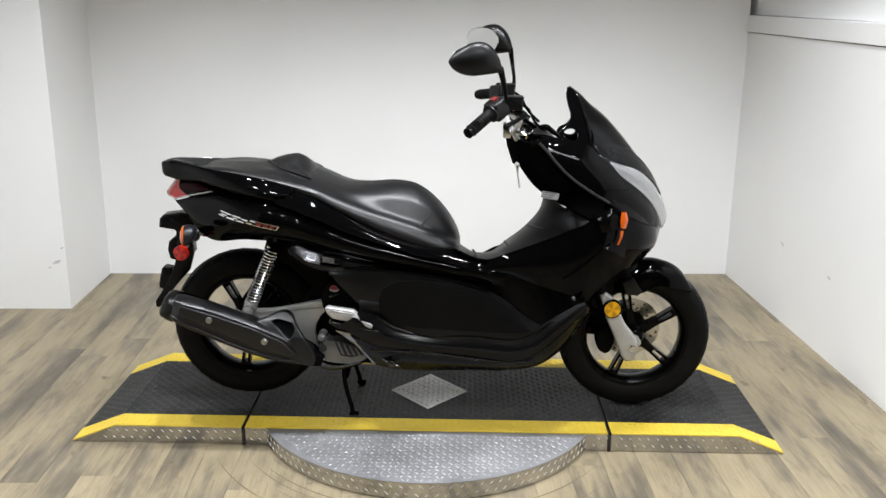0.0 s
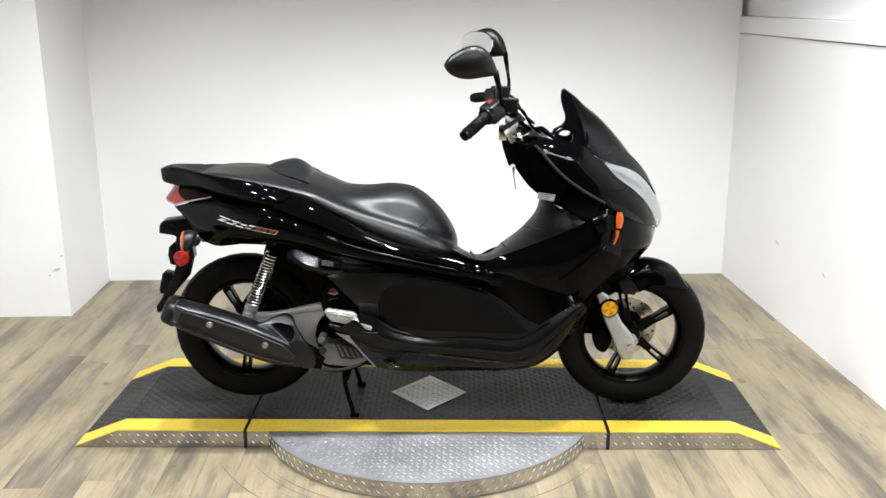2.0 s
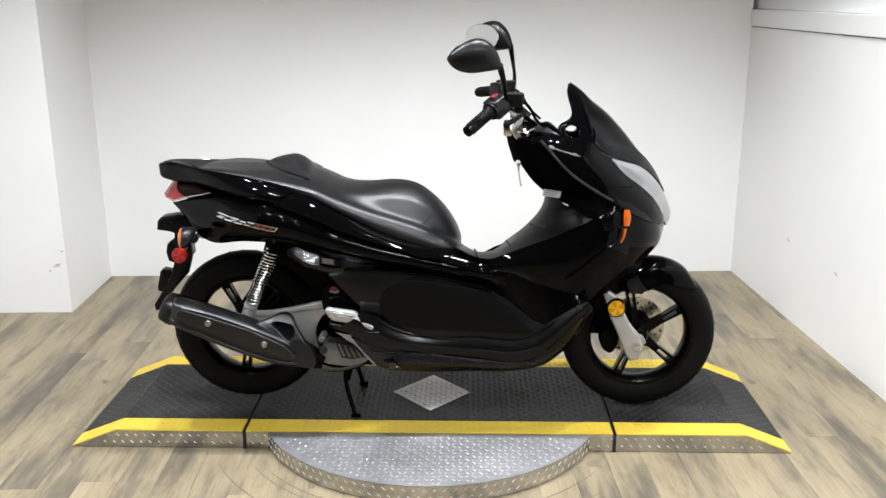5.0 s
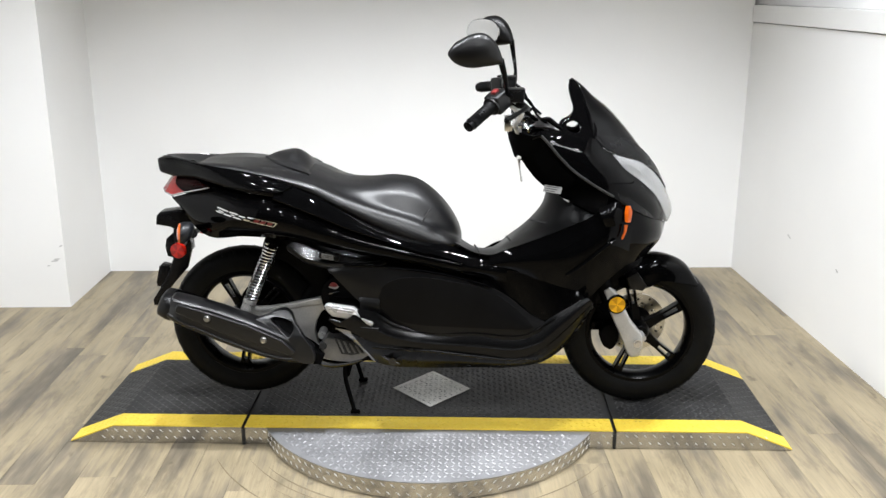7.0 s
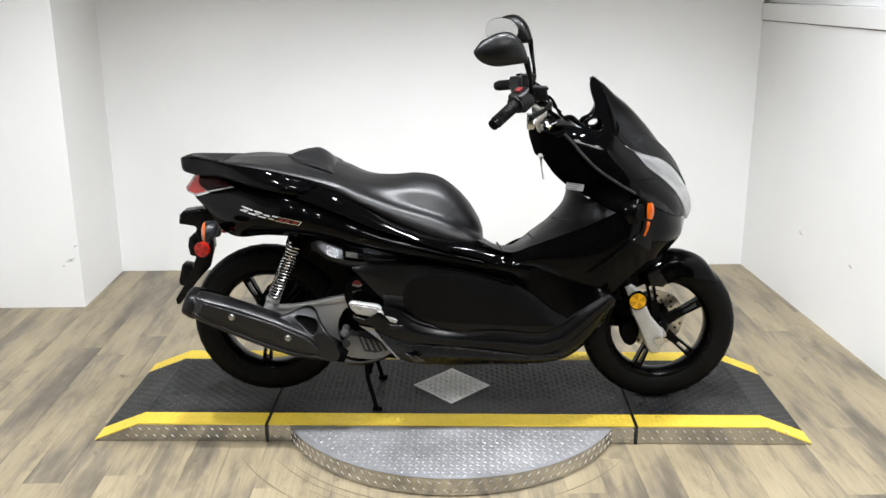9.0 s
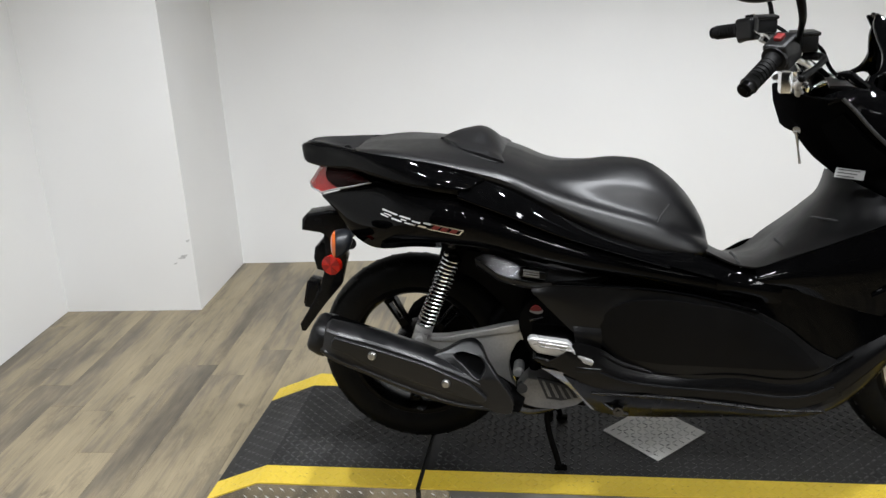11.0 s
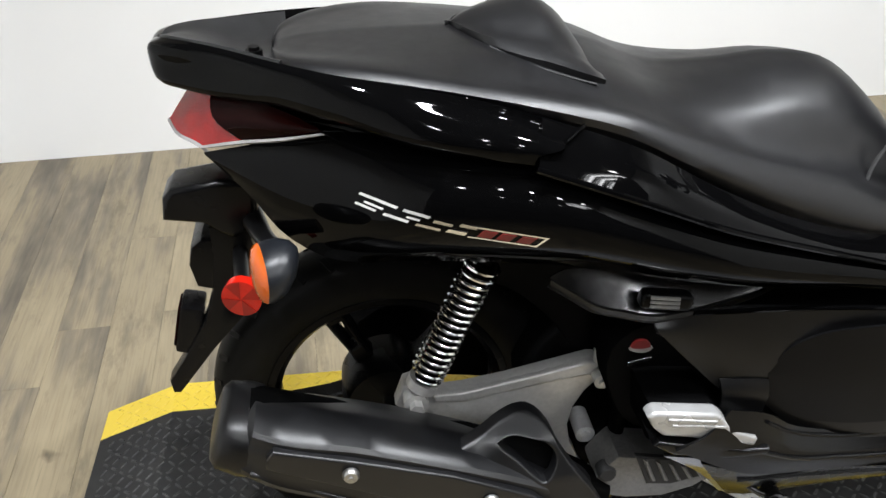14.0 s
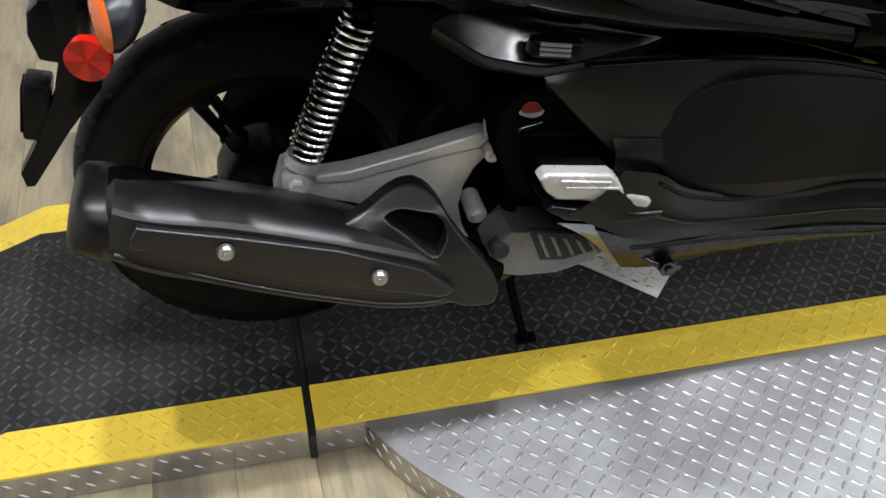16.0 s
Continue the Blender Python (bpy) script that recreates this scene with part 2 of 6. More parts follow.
M_POLISH = basic("polished_alloy", (0.74, 0.74, 0.73), 0.26, metal=0.45, grain=120, vary=0.15)
M_BOWL = basic("ribbed_lamp_bowl", (0.84, 0.84, 0.835), 0.22, metal=0.6, grain=90, vary=0.8, bump=0.8)
M_BOLT = basic("dull_bolt_steel", (0.40, 0.40, 0.39), 0.30, metal=0.95, grain=300, vary=0.3)
M_STEELDISC = basic("brake_disc_steel", (0.55, 0.54, 0.52), 0.28, metal=1.0, grain=200, vary=0.12)
M_RED, M_AMBER = lens("red_lens", (0.36, 0.008, 0.007), trans=0.25), lens("amber_lens", (0.66, 0.115, 0.006), trans=0.25)
M_YREF, M_RREF = lens("yellow_reflector", (0.95, 0.50, 0.01), trans=0.1), lens("red_reflector", (0.56, 0.014, 0.006), trans=0.1)
M_REDDARK = basic("dark_red_lens", (0.006, 0.0007, 0.0006), 0.12, spec=0.06)
# darker copies of both reflector lenses, for facets turned away from the light
M_RREF2 = lens("shaded_red_reflector", (0.30, 0.008, 0.004), trans=0.1)
M_YREF2 = lens("shaded_yellow_reflector", (0.62, 0.30, 0.006), trans=0.1)
M_CLEAR = lens("clear_lens", (0.92, 0.93, 0.94), 0.05, 0.82)
M_LENS_EDGE = lens("lens_edge", (0.30, 0.29, 0.28), 0.2, 0.1)
M_SMOKE = basic("smoked_screen", (0.0020, 0.0020, 0.0022), 0.10, vary=0.2, grain=20, rough_vary=0.03, spec=0.10)
M_MIRROR = basic("mirror_glass", (0.46, 0.46, 0.455), 0.03, metal=1.0, vary=0.02, rough_vary=0.0)
M_LABEL = basic("white_label", (0.26, 0.26, 0.255), 0.45, vary=0.1)
M_INK = basic("label_ink", (0.05, 0.05, 0.05), 0.6)
M_REDINK = basic("red_print", (0.14, 0.008, 0.008), 0.4)
M_INSET = basic("dark_panel_insert", (0.0016, 0.0016, 0.0018), 0.42, grain=300, vary=0.3, bump=0.2, spec=0.14)


# ---- mesh helpers ----
LEAN_Y = 0.05  # the left half sits this much nearer the midline
DROP = 0.08  # and falls away by this slope


def mesh_object(name, bm, mat, smooth=40):
    bmesh.ops.recalc_face_normals(bm, faces=bm.faces)
    me = bpy.data.meshes.new(name)
    bm.to_mesh(me)
    bm.free()
    me.materials.append(mat)
    if smooth:
        me.shade_smooth()
        me.set_sharp_from_angle(angle=radians(smooth))
    return new(name, me)


def part(name, bm, mat, parent, label="", smooth=40):
    ob = mesh_object(name, bm, mat, smooth)
    ob.parent = parent
    return tagged(ob, label)


def thing(name, m, label, category, group="", kind=""):
    ob = new(name)
    ob.matrix_world = m
    return tagged(ob, label, category, group, kind)


def resample(pts, n):
    """A smooth curve through the control points, as n points evenly along it."""
    p = np.array(pts, float)
    if len(p) == 1:
        return np.repeat(p, n, 0)
    d = np.r_[0, np.cumsum(np.sqrt((np.diff(p, axis=0) ** 2).sum(1)) + 1e-9)]
    tan = np.gradient(p, d, axis=0) if len(p) > 2 else np.repeat([(p[1] - p[0]) / d[1]], 2, 0)
    fine = []
    for i in range(len(p) - 1):
        h = d[i + 1] - d[i]
        for s in np.linspace(0, 1, 16, endpoint=False):
            fine.append((2 * s**3 - 3 * s**2 + 1) * p[i] + (s**3 - 2 * s**2 + s) * h * tan[i] + (3 * s**2 - 2 * s**3) * p[i + 1] + (s**3 - s**2) * h * tan[i + 1])
    fine = np.array(fine + [p[-1]])
    d = np.r_[0, np.cumsum(np.sqrt((np.diff(fine, axis=0) ** 2).sum(1)) + 1e-12)]
    at = np.linspace(0, d[-1], n)
    return np.stack([np.interp(at, d, fine[:, k]) for k in range(p.shape[1])], 1)


def grid_faces(bm, rows, close=False):
    vs = [[bm.verts.new(p) for p in row] for row in rows]
    for a, b in zip(vs, vs[1:]):
        n = len(a)
        for i in range(n if close else n - 1):
            j = (i + 1) % n
            bm.faces.new((a[i], a[j], b[j], b[i]))
    return vs


def sheet(edges, nu=40, nv=8, thick=0.004, mirror=False, sink=0.0, lean=LEAN_Y, drop=DROP):
    """A moulded panel that runs through edge curves laid side by side; it has a real thickness, inwards."""
    curves = [resample(e, nu) for e in edges]
    rows = np.array([resample([c[i] for c in curves], nv) for i in range(nu)])
    if mirror:
        rows = rows * (1, -1, 1) - (0, lean, 0)
        rows[..., 2] -= drop * np.maximum(0, rows[..., 1] + 0.025)
        rows[..., 2] -= sink * np.clip((rows[..., 0] + 0.06) / 0.12, 0, 1) * np.clip((0.46 - rows[..., 0]) / 0.12, 0, 1)
    du, dv = np.gradient(rows, axis=0), np.gradient(rows, axis=1)
    nor = np.cross(du, dv)
    nor /= np.linalg.norm(nor, axis=2, keepdims=True) + 1e-9
    side = 1 if mirror else -1
    if (nor[..., 1].mean() > 0) != (side > 0):
        nor = -nor
    bm = bmesh.new()
    out = grid_faces(bm, rows.tolist())
    back = grid_faces(bm, (rows - nor * thick).tolist())
    ring = lambda g: g[0] + [r[-1] for r in g[1:]] + g[-1][-2::-1] + [r[0] for r in g[-2:0:-1]]
    a, b = ring(out), ring(back)
    for i in range(len(a)):
        j = (i + 1) % len(a)
        bm.faces.new((a[i], a[j], b[j], b[i]))
    return bm


def loft(rings, caps=True):
    bm = bmesh.new()
    vs = grid_faces(bm, rings, close=True)
    if caps:
        bm.faces.new(vs[0][::-1])
        bm.faces.new(vs[-1])
    return bm


def ring(centre, ax, ay, r1, r2, n=20, p=2.0, r2b=None):
    """A rounded ring round centre: r1 along ax, r2 along +ay, r2b along -ay."""
    out = []
    for k in range(n):
        t = 2 * math.pi * k / n
        c, s = math.cos(t), math.sin(t)
        u, v = math.copysign(abs(c) ** (2 / p), c), math.copysign(abs(s) ** (2 / p), s)
        out.append(tuple(Vector(centre) + Vector(ax) * u * r1 + Vector(ay) * v * (r2 if v >= 0 or r2b is None else r2b)))
    return out


def tube(pts, radius, n=12, steps=0, caps=True):
    """A round bar along a smooth path; radius: a number or one for each control point."""
    p = resample(pts, steps) if steps else np.array(pts, float)
    rad = [radius] * len(pts) if isinstance(radius, (int, float)) else list(radius)
    rr = np.interp(np.linspace(0, 1, len(p)), np.linspace(0, 1, len(rad)), rad)
    rings, up = [], None
    for i in range(len(p)):
        d = Vector(p[min(i + 1, len(p) - 1)] - p[max(i - 1, 0)]).normalized()
        if up is None:
            up = d.orthogonal().normalized()
        up = (up - d * up.dot(d)).normalized()
        rings.append(ring(p[i], up, d.cross(up), rr[i], rr[i], n))
    return loft(rings, caps)


def revolve(profile, centre, n=48, close=False):
    """Profile of (radius, y) turned round the y axis through centre."""
    rows = []
    for k in range(n + 1):
        t = 2 * math.pi * k / n
        rows.append([(centre[0] + r * math.cos(t), centre[1] + y, centre[2] + r * math.sin(t)) for r, y in profile])
    bm = bmesh.new()
    vs = [[bm.verts.new(q) for q in row] for row in rows[:-1]]
    for k in range(n):
        a, b = vs[k], vs[(k + 1) % n]
        m = len(a)
        for i in range(m if close else m - 1):
            j = (i + 1) % m
            bm.faces.new((a[i], a[j], b[j], b[i]))
    if not close:
        bmesh.ops.holes_fill(bm, edges=[e for e in bm.edges if e.is_boundary])
    return bm


def prism(outline, y0, y1, bevel=0.0, segments=2):
    """A plate: an outline of (x, z) from y0 to y1, with rounded edges."""
    bm = bmesh.new()
    a = [bm.verts.new((x, y0, z)) for x, z in outline]
    b = [bm.verts.new((x, y1, z)) for x, z in outline]
    bm.faces.new(a[::-1])
    bm.faces.new(b)
    for i in range(len(a)):
        j = (i + 1) % len(a)
        bm.faces.new((a[i], a[j], b[j], b[i]))
    bmesh.ops.recalc_face_normals(bm, faces=bm.faces)
    if bevel:
        bmesh.ops.bevel(bm, geom=bm.edges[:], offset=bevel, segments=segments, affect="EDGES", profile=0.6, clamp_overlap=True)
    return bm


def box(lo, hi, bevel=0.0, segments=2):
    return prism([(lo[0], lo[2]), (hi[0], lo[2]), (hi[0], hi[2]), (lo[0], hi[2])], lo[1], hi[1], bevel, segments)


def moved(bm, m):
    bmesh.ops.transform(bm, matrix=m, verts=bm.verts)
    return bm


def joined(*bms):
    """Several pieces of one part in one mesh."""
    out = bmesh.new()
    for b in bms:
        me = bpy.data.meshes.new("piece")
        b.to_mesh(me)
        b.free()
        out.from_mesh(me)
        bpy.data.meshes.remove(me)
    return out


# ---- the room: a white booth at the end of an unseen hall, added dark for dark reflections ----
BACK, RIGHT, PILLAR_X, PILLAR_Y, LEFT, FRONT = 5.328, 1.764, -1.562, 4.757, -2.14, -6.0
BOOTH = 1.2
HALL = 4.5
W = 0.12


def structure(name, bm, mat, label, category="wall", smooth=0):
    return tagged(mesh_object(name, bm, mat, smooth), label, category, kind="structure")


SPLAY = Matrix.Translation((RIGHT, BACK, 0)) @ Matrix.Rotation(radians(1.25), 4, "Z") @ Matrix.Translation((-RIGHT, -BACK, 0))  # the side wall opens slightly
structure("wall_back", box((PILLAR_X, BACK, 0), (RIGHT, BACK + W, CEIL)), M_WALL, "smooth white painted back wall with faint scuffs")
structure("wall_pillar", box((LEFT - W, PILLAR_Y, 0), (PILLAR_X, BACK + W, CEIL)), M_WALL, "white boxed-out wall section beside the back wall")
structure("wall_left", box((LEFT - W, BOOTH, 0), (LEFT, PILLAR_Y, CEIL)), M_WALL, "white painted side wall meeting the boxed section")
structure("wall_right", moved(box((RIGHT, BOOTH, 0), (RIGHT + W, BACK + W, 1.284)), SPLAY), M_WALL, "white painted side wall below a ledge")
structure("wall_right_upper", moved(box((RIGHT + 0.03, BOOTH, 1.372), (RIGHT + W, BACK + W, CEIL)), SPLAY), M_WALL, "white painted upper side wall set back above a ledge")
structure("trim_ledge", moved(box((RIGHT - 0.008, BOOTH, 1.288), (RIGHT + W, BACK - 0.002, 1.370), 0.004), SPLAY), M_WALL, "white painted ledge board along the side wall", "trim")
structure("wall_hall_front", box((-HALL - W, FRONT - W, 0), (HALL + W, FRONT, CEIL)), M_HALL, "plain dark unseen wall that closes the hall")
structure("wall_hall_left", box((-HALL - W, FRONT, 0), (-HALL, BOOTH + W, CEIL)), M_HALL, "plain dark unseen side wall of the hall")
structure("wall_hall_right", box((HALL, FRONT, 0), (HALL + W, BOOTH + W, CEIL)), M_HALL, "plain dark unseen side wall of the hall")
structure("wall_return_left", box((-HALL, BOOTH, 0), (LEFT - W, BOOTH + W, CEIL)), M_HALL, "plain dark unseen return wall beside the booth")
structure("wall_return_right", box((RIGHT + W, BOOTH, 0), (HALL, BOOTH + W, CEIL)), M_HALL, "plain dark unseen return wall beside the booth")
structure("ceiling", box((-HALL - W, FRONT - W, CEIL), (HALL + W, BACK + W, CEIL + 0.1)), M_CEIL, "dark grey painted ceiling with recessed lights", "ceiling")

for lx, ly, power in DOWNLIGHTS:
    t = thing("ceiling_light", pose(lx, ly, CEIL), "small round white recessed ceiling light, lit", "ceiling light", "ceiling lights")
    part("ring", moved(revolve([(0.05, 0.0), (0.062, 0.0), (0.062, -0.012), (0.05, -0.012)], (0, 0, 0), 28, True), Matrix.Rotation(radians(90), 4, "X")), M_LAMP_RING, t)
    part("diffuser", moved(revolve([(0.001, -0.004), (0.05, -0.004), (0.05, 0.0), (0.001, 0.0)], (0, 0, 0), 28), Matrix.Rotation(radians(90), 4, "X")), M_LAMP, t)
for lx, ly in TUBES:
    t = thing("tube_light", pose(lx, ly, CEIL), "narrow white ceiling tube light, lit", "ceiling light", "tube lights")
    part("housing", box((-0.32, -0.05, -0.045), (0.32, 0.05, 0.0), 0.006), M_LAMP_RING, t)
    part("diffuser", box((-0.3, -0.018, -0.075), (0.3, 0.018, -0.046), 0.01), M_TUBE, t)

# ---- the ramp platform ----
PLAT = pose(0.133, 3.671, 0, 0, 0, -2.66)
H, HALF, KINK, TIP, SEAM = 0.066, 0.3165, 1.036, 1.184, 0.608
STRIPE = 0.084


def lugs(inside, x0, x1, y0, y1, pitch, length, z, slope=None, lug_h=0.0022):
    """Raised chequer-plate lugs, alternately turned, joined as one relief."""
    verts, faces = [], []
    nx, ny = int((x1 - x0) / pitch), int((y1 - y0) / pitch)
    for i in range(nx):
        for j in range(ny):
            cx, cy = x0 + (i + 0.5) * pitch, y0 + (j + 0.5) * pitch
            if not inside(cx, cy):
                continue
            a = radians(45 if (i + j) % 2 else -45)
            ca, sa = math.cos(a), math.sin(a)
            base = len(verts)
            for lx, ly, lz in ((-length, 0, 0), (-0.62 * length, -0.0033, 0), (0.62 * length, -0.0033, 0), (length, 0, 0), (0.62 * length, 0.0033, 0), (-0.62 * length, 0.0033, 0), (-0.78 * length, 0, lug_h), (0.78 * length, 0, lug_h)):
                px, py = cx + lx * ca - ly * sa, cy + lx * sa + ly * ca
                verts.append((px, py, (slope(px) if slope else z) + lz - (0.0003 if lz == 0 else 0)))
            for f in ((0, 1, 6), (1, 2, 7, 6), (2, 3, 7), (3, 4, 7), (4, 5, 6, 7), (5, 0, 6)):
                faces.append(tuple(base + k for k in f))
    me = bpy.data.meshes.new("lugs")
    me.from_pydata(verts, [], faces)
    bm = bmesh.new()
    bm.from_mesh(me)
    bpy.data.meshes.remove(me)
    return bm


def side_lugs(points, z0, z1, pitch, length, lean=0):
    """Lugs on an upright face that follows (x, y, nx, ny); only those that would glint."""
    verts, faces = [], []
    for i, (px, py, nx, ny) in enumerate(points):
        rows = max(1, int((z1 - z0) / pitch))
        for j in range(rows):
            cz = z0 + (j + 0.5) * (z1 - z0) / rows
            # one turn per side: the lugs that would miss the light are left out
            a = radians(38 if lean * px > 0 else -38)
            shift = 0.014 if j % 2 else 0.0
            ca, sa = math.cos(a), math.sin(a)
            tx, ty = -ny, nx
            base = len(verts)
            for u, v, h in ((-length, 0, 0), (0, -0.0028, 0), (length, 0, 0), (0, 0.0028, 0), (-0.4 * length, 0, 0.0016), (0.4 * length, 0, 0.0016)):
                du, dz = u * ca - v * sa, u * sa + v * ca
                verts.append((px + tx * (du + shift) + nx * (h - 0.0003), py + ty * (du + shift) + ny * (h - 0.0003), cz + dz))
            for f in ((0, 1, 5, 4), (1, 2, 5), (2, 3, 4, 5), (3, 0, 4)):
                faces.append(tuple(base + k for k in f))
    me = bpy.data.meshes.new("lugs")
    me.from_pydata(verts, [], faces)
    bm = bmesh.new()
    bm.from_mesh(me)
    bpy.data.meshes.remove(me)
    return bm


def ramp_height(x):
    return H if abs(x) <= KINK else 0.008 + (H - 0.008) * (TIP - abs(x)) / (TIP - KINK)


def band(x_points, y0, y1, lift=0.0, thick=0.004):
    """A strip of plate from y0 to y1 that follows the ramp's height."""
    bm = bmesh.new()
    rows = []
    for x in x_points:
        z = ramp_height(x) + lift
        rows.append([(x, y0, z), (x, y1, z), (x, y1, z - thick), (x, y0, z - thick)])
    vs = grid_faces(bm, rows, close=True)
    bm.faces.new(vs[0][::-1])
    bm.faces.new(vs[-1])
    return bm


def deck_section(name, x_points, label, category, disc=False):
    t = thing(name, PLAT, label, category, "" if disc else "ramp ends")
    lo, hi = min(x_points), max(x_points)
    body = bmesh.new()
    rows = [[(x, -HALF + 0.002, 0.002), (x, HALF - 0.002, 0.002), (x, HALF - 0.002, ramp_height(x) - 0.004), (x, -HALF + 0.002, ramp_height(x) - 0.004)] for x in x_points]
    vs = grid_faces(body, rows, close=True)
    body.faces.new(vs[0][::-1])
    body.faces.new(vs[-1])
    part("body", body, M_STEEL_SIDE, t, "bare chequer-plate metal sides", smooth=0)
    part("deck", band(x_points, -HALF + STRIPE, HALF - STRIPE), M_DECK, t, "black coated chequer-plate top", smooth=0)
    for s in (-1, 1):
        a, b = sorted((s * (HALF - STRIPE), s * HALF))
        part("edge_stripe", band(x_points, a, b), M_YELLOW, t, "yellow painted chequer-plate edge", smooth=0)
        part("edge_stripe_relief", lugs(lambda x, y: lo + 0.012 < x < hi - 0.012, lo, hi, a + 0.001, b, 0.0200, 0.0098, H, ramp_height, 0.0015), M_YELLOW_LUG, t)["kind"] = "stuff"
    keep = lambda x, y: lo + 0.012 < x < hi - 0.012 and not (disc and abs(x) / 0.132 + abs(y + 0.008) / 0.148 < 1.0)
    part("deck_relief", lugs(keep, lo, hi, -HALF + STRIPE, HALF - STRIPE, 0.0195, 0.0096, H, ramp_height, 0.0016), M_DECK_LUG, t)["kind"] = "stuff"
    pts = [(x, -HALF + 0.002, 0, -1) for x in np.arange(lo + 0.02, hi - 0.01, 0.030) if ramp_height(x) > 0.04 and not (disc and abs(x) < 0.535)]
    part("side_relief", side_lugs(pts, 0.008, 0.058, 0.0250, 0.0100), M_SIDE_LUG, t)["kind"] = "stuff"
    return t


deck_section("ramp_end", [-TIP, -1.15, -1.1, -1.06, -KINK, -0.9, -0.75, -SEAM - 0.006], "black and yellow sloped ramp end of the display platform", "ramp")
deck_section("ramp_end", [SEAM + 0.006, 0.75, 0.9, KINK, 1.06, 1.1, 1.15, TIP], "black and yellow sloped ramp end of the display platform", "ramp")
table = deck_section("turntable", [-SEAM + 0.006, -0.3, 0.0, 0.3, SEAM - 0.006], "black and yellow display turntable with a round steel base plate", "turntable", True)
DISC_Y, DISC_R = -0.058, 0.588
flat = Matrix.Rotation(radians(90), 4, "X")


def disc_mesh(r, z0, z1):
    return moved(revolve([(0.001, z0), (r, z0), (r, z1), (0.001, z1)], (0, 0, 0), 96), Matrix.Translation((0, DISC_Y, 0)) @ Matrix.Rotation(radians(90), 4, "X"))


part("base_plate", disc_mesh(DISC_R, 0.003, H - 0.009), M_STEEL_SIDE, table, "round polished steel rim", smooth=30)
part("base_top", disc_mesh(DISC_R + 0.0015, H - 0.0085, H - 0.006), M_STEEL, table, "round bare steel chequer plate", smooth=30)
part("base_relief", lugs(lambda x, y: x * x + (y - DISC_Y) ** 2 < (DISC_R - 0.014) ** 2 and y < -HALF - 0.012, -0.56, 0.56, -0.68, -0.33, 0.0205, 0.0098, H - 0.006, None, 0.0013), M_STEEL_LUG, table)["kind"] = "stuff"
arc = [(DISC_R * math.cos(a), DISC_Y + DISC_R * math.sin(a), math.cos(a), math.sin(a)) for a in np.arange(math.pi * 1.145, math.pi * 1.86, 0.052)]
part("base_side_relief", side_lugs(arc, 0.006, 0.056, 0.0200, 0.0095, 1), M_SIDE_LUG, table)["kind"] = "stuff"
dia = bmesh.new()
dv = [dia.verts.new((x, y, z)) for z in (H + 0.001, H + 0.0032) for x, y in ((-0.138, -0.008), (0, -0.159), (0.138, -0.008), (0, 0.143))]
dia.faces.new(dv[4:])
dia.faces.new(dv[3::-1])
for i in range(4):
    dia.faces.new((dv[i], dv[(i + 1) % 4], dv[4 + (i + 1) % 4], dv[4 + i]))
part("centre_mark", dia, M_DIAMOND, table, "worn pale diamond mark on the deck", smooth=0)
part("centre_mark_relief", lugs(lambda x, y: abs(x) / 0.12 + abs(y + 0.008) / 0.135 < 1.0, -0.138, 0.138, -0.159, 0.143, 0.018, 0.0100, H + 0.003, None, 0.0012), M_MARK_LUG, table)["kind"] = "stuff"
for s in (-1, 1):
    part("seam_strip", box((s * SEAM - 0.005, -HALF - 0.004, 0.002), (s * SEAM + 0.005, HALF, H - 0.012)), M_GAP, table, "dark gap strip between the sections", smooth=0)

# ---- the scooter: x forwards, y to its left, z up from the deck ----
SCOOT = pose(0.19, 3.595, 0.066, 0, 0, -2.1)
scooter = thing("scooter", SCOOT, "glossy black motor scooter parked on the display turntable", "scooter")


def flip(pts):
    return [(x, -y - LEAN_Y, z - DROP * max(0, -y - LEAN_Y + 0.025)) for x, y, z in pts]


def bulged(a, b, k, n=14):
    """A curve midway between two edges, pushed outwards by k at its middle."""
    pa, pb = resample(a, n), resample(b, n)
    s = np.sin(np.linspace(0.25, math.pi - 0.25, n))
    out = (pa + pb) / 2
    out[:, 1] -= k * s
    return [tuple(p) for p in out]


def both(name, edges, mat, parent, label="", nu=40, nv=8, thick=0.004, sink=0.0):
    """A panel on each side."""
    for m in (False, True):
        part(name, sheet(edges, nu, nv, thick, m, sink), mat, parent, label)


def plate(outline, y0, y1, hole=None, bevel=0.004, segments=2):
    """A thick plate with an optional hole through it and rounded rims."""
    bm = bmesh.new()
    rims = []
    for y in (y0, y1):
        loops = []
        for pts in ([outline, hole] if hole else [outline]):
            vs = [bm.verts.new((x, y, z)) for x, z in pts]
            es = [bm.edges.new((vs[i], vs[(i + 1) % len(vs)])) for i in range(len(vs))]
            loops.append((vs, es))
        bmesh.ops.triangle_fill(bm, use_beauty=True, use_dissolve=not hole, edges=[e for _, es in loops for e in es])
        rims.append(loops)
    for (va, _), (vb, _) in zip(*rims):
        for i in range(len(va)):
            j = (i + 1) % len(va)
            bm.faces.new((va[i], va[j], vb[j], vb[i]))
    bmesh.ops.recalc_face_normals(bm, faces=bm.faces)
    if bevel:
        rim = [e for e in bm.edges if len(e.link_faces) == 2 and e.calc_face_angle(0) > radians(50) and abs(e.verts[0].co.y - e.verts[1].co.y) < 1e-6]
        bmesh.ops.bevel(bm, geom=rim, offset=bevel, segments=segments, affect="EDGES", profile=0.6, clamp_overlap=True)
    return bm


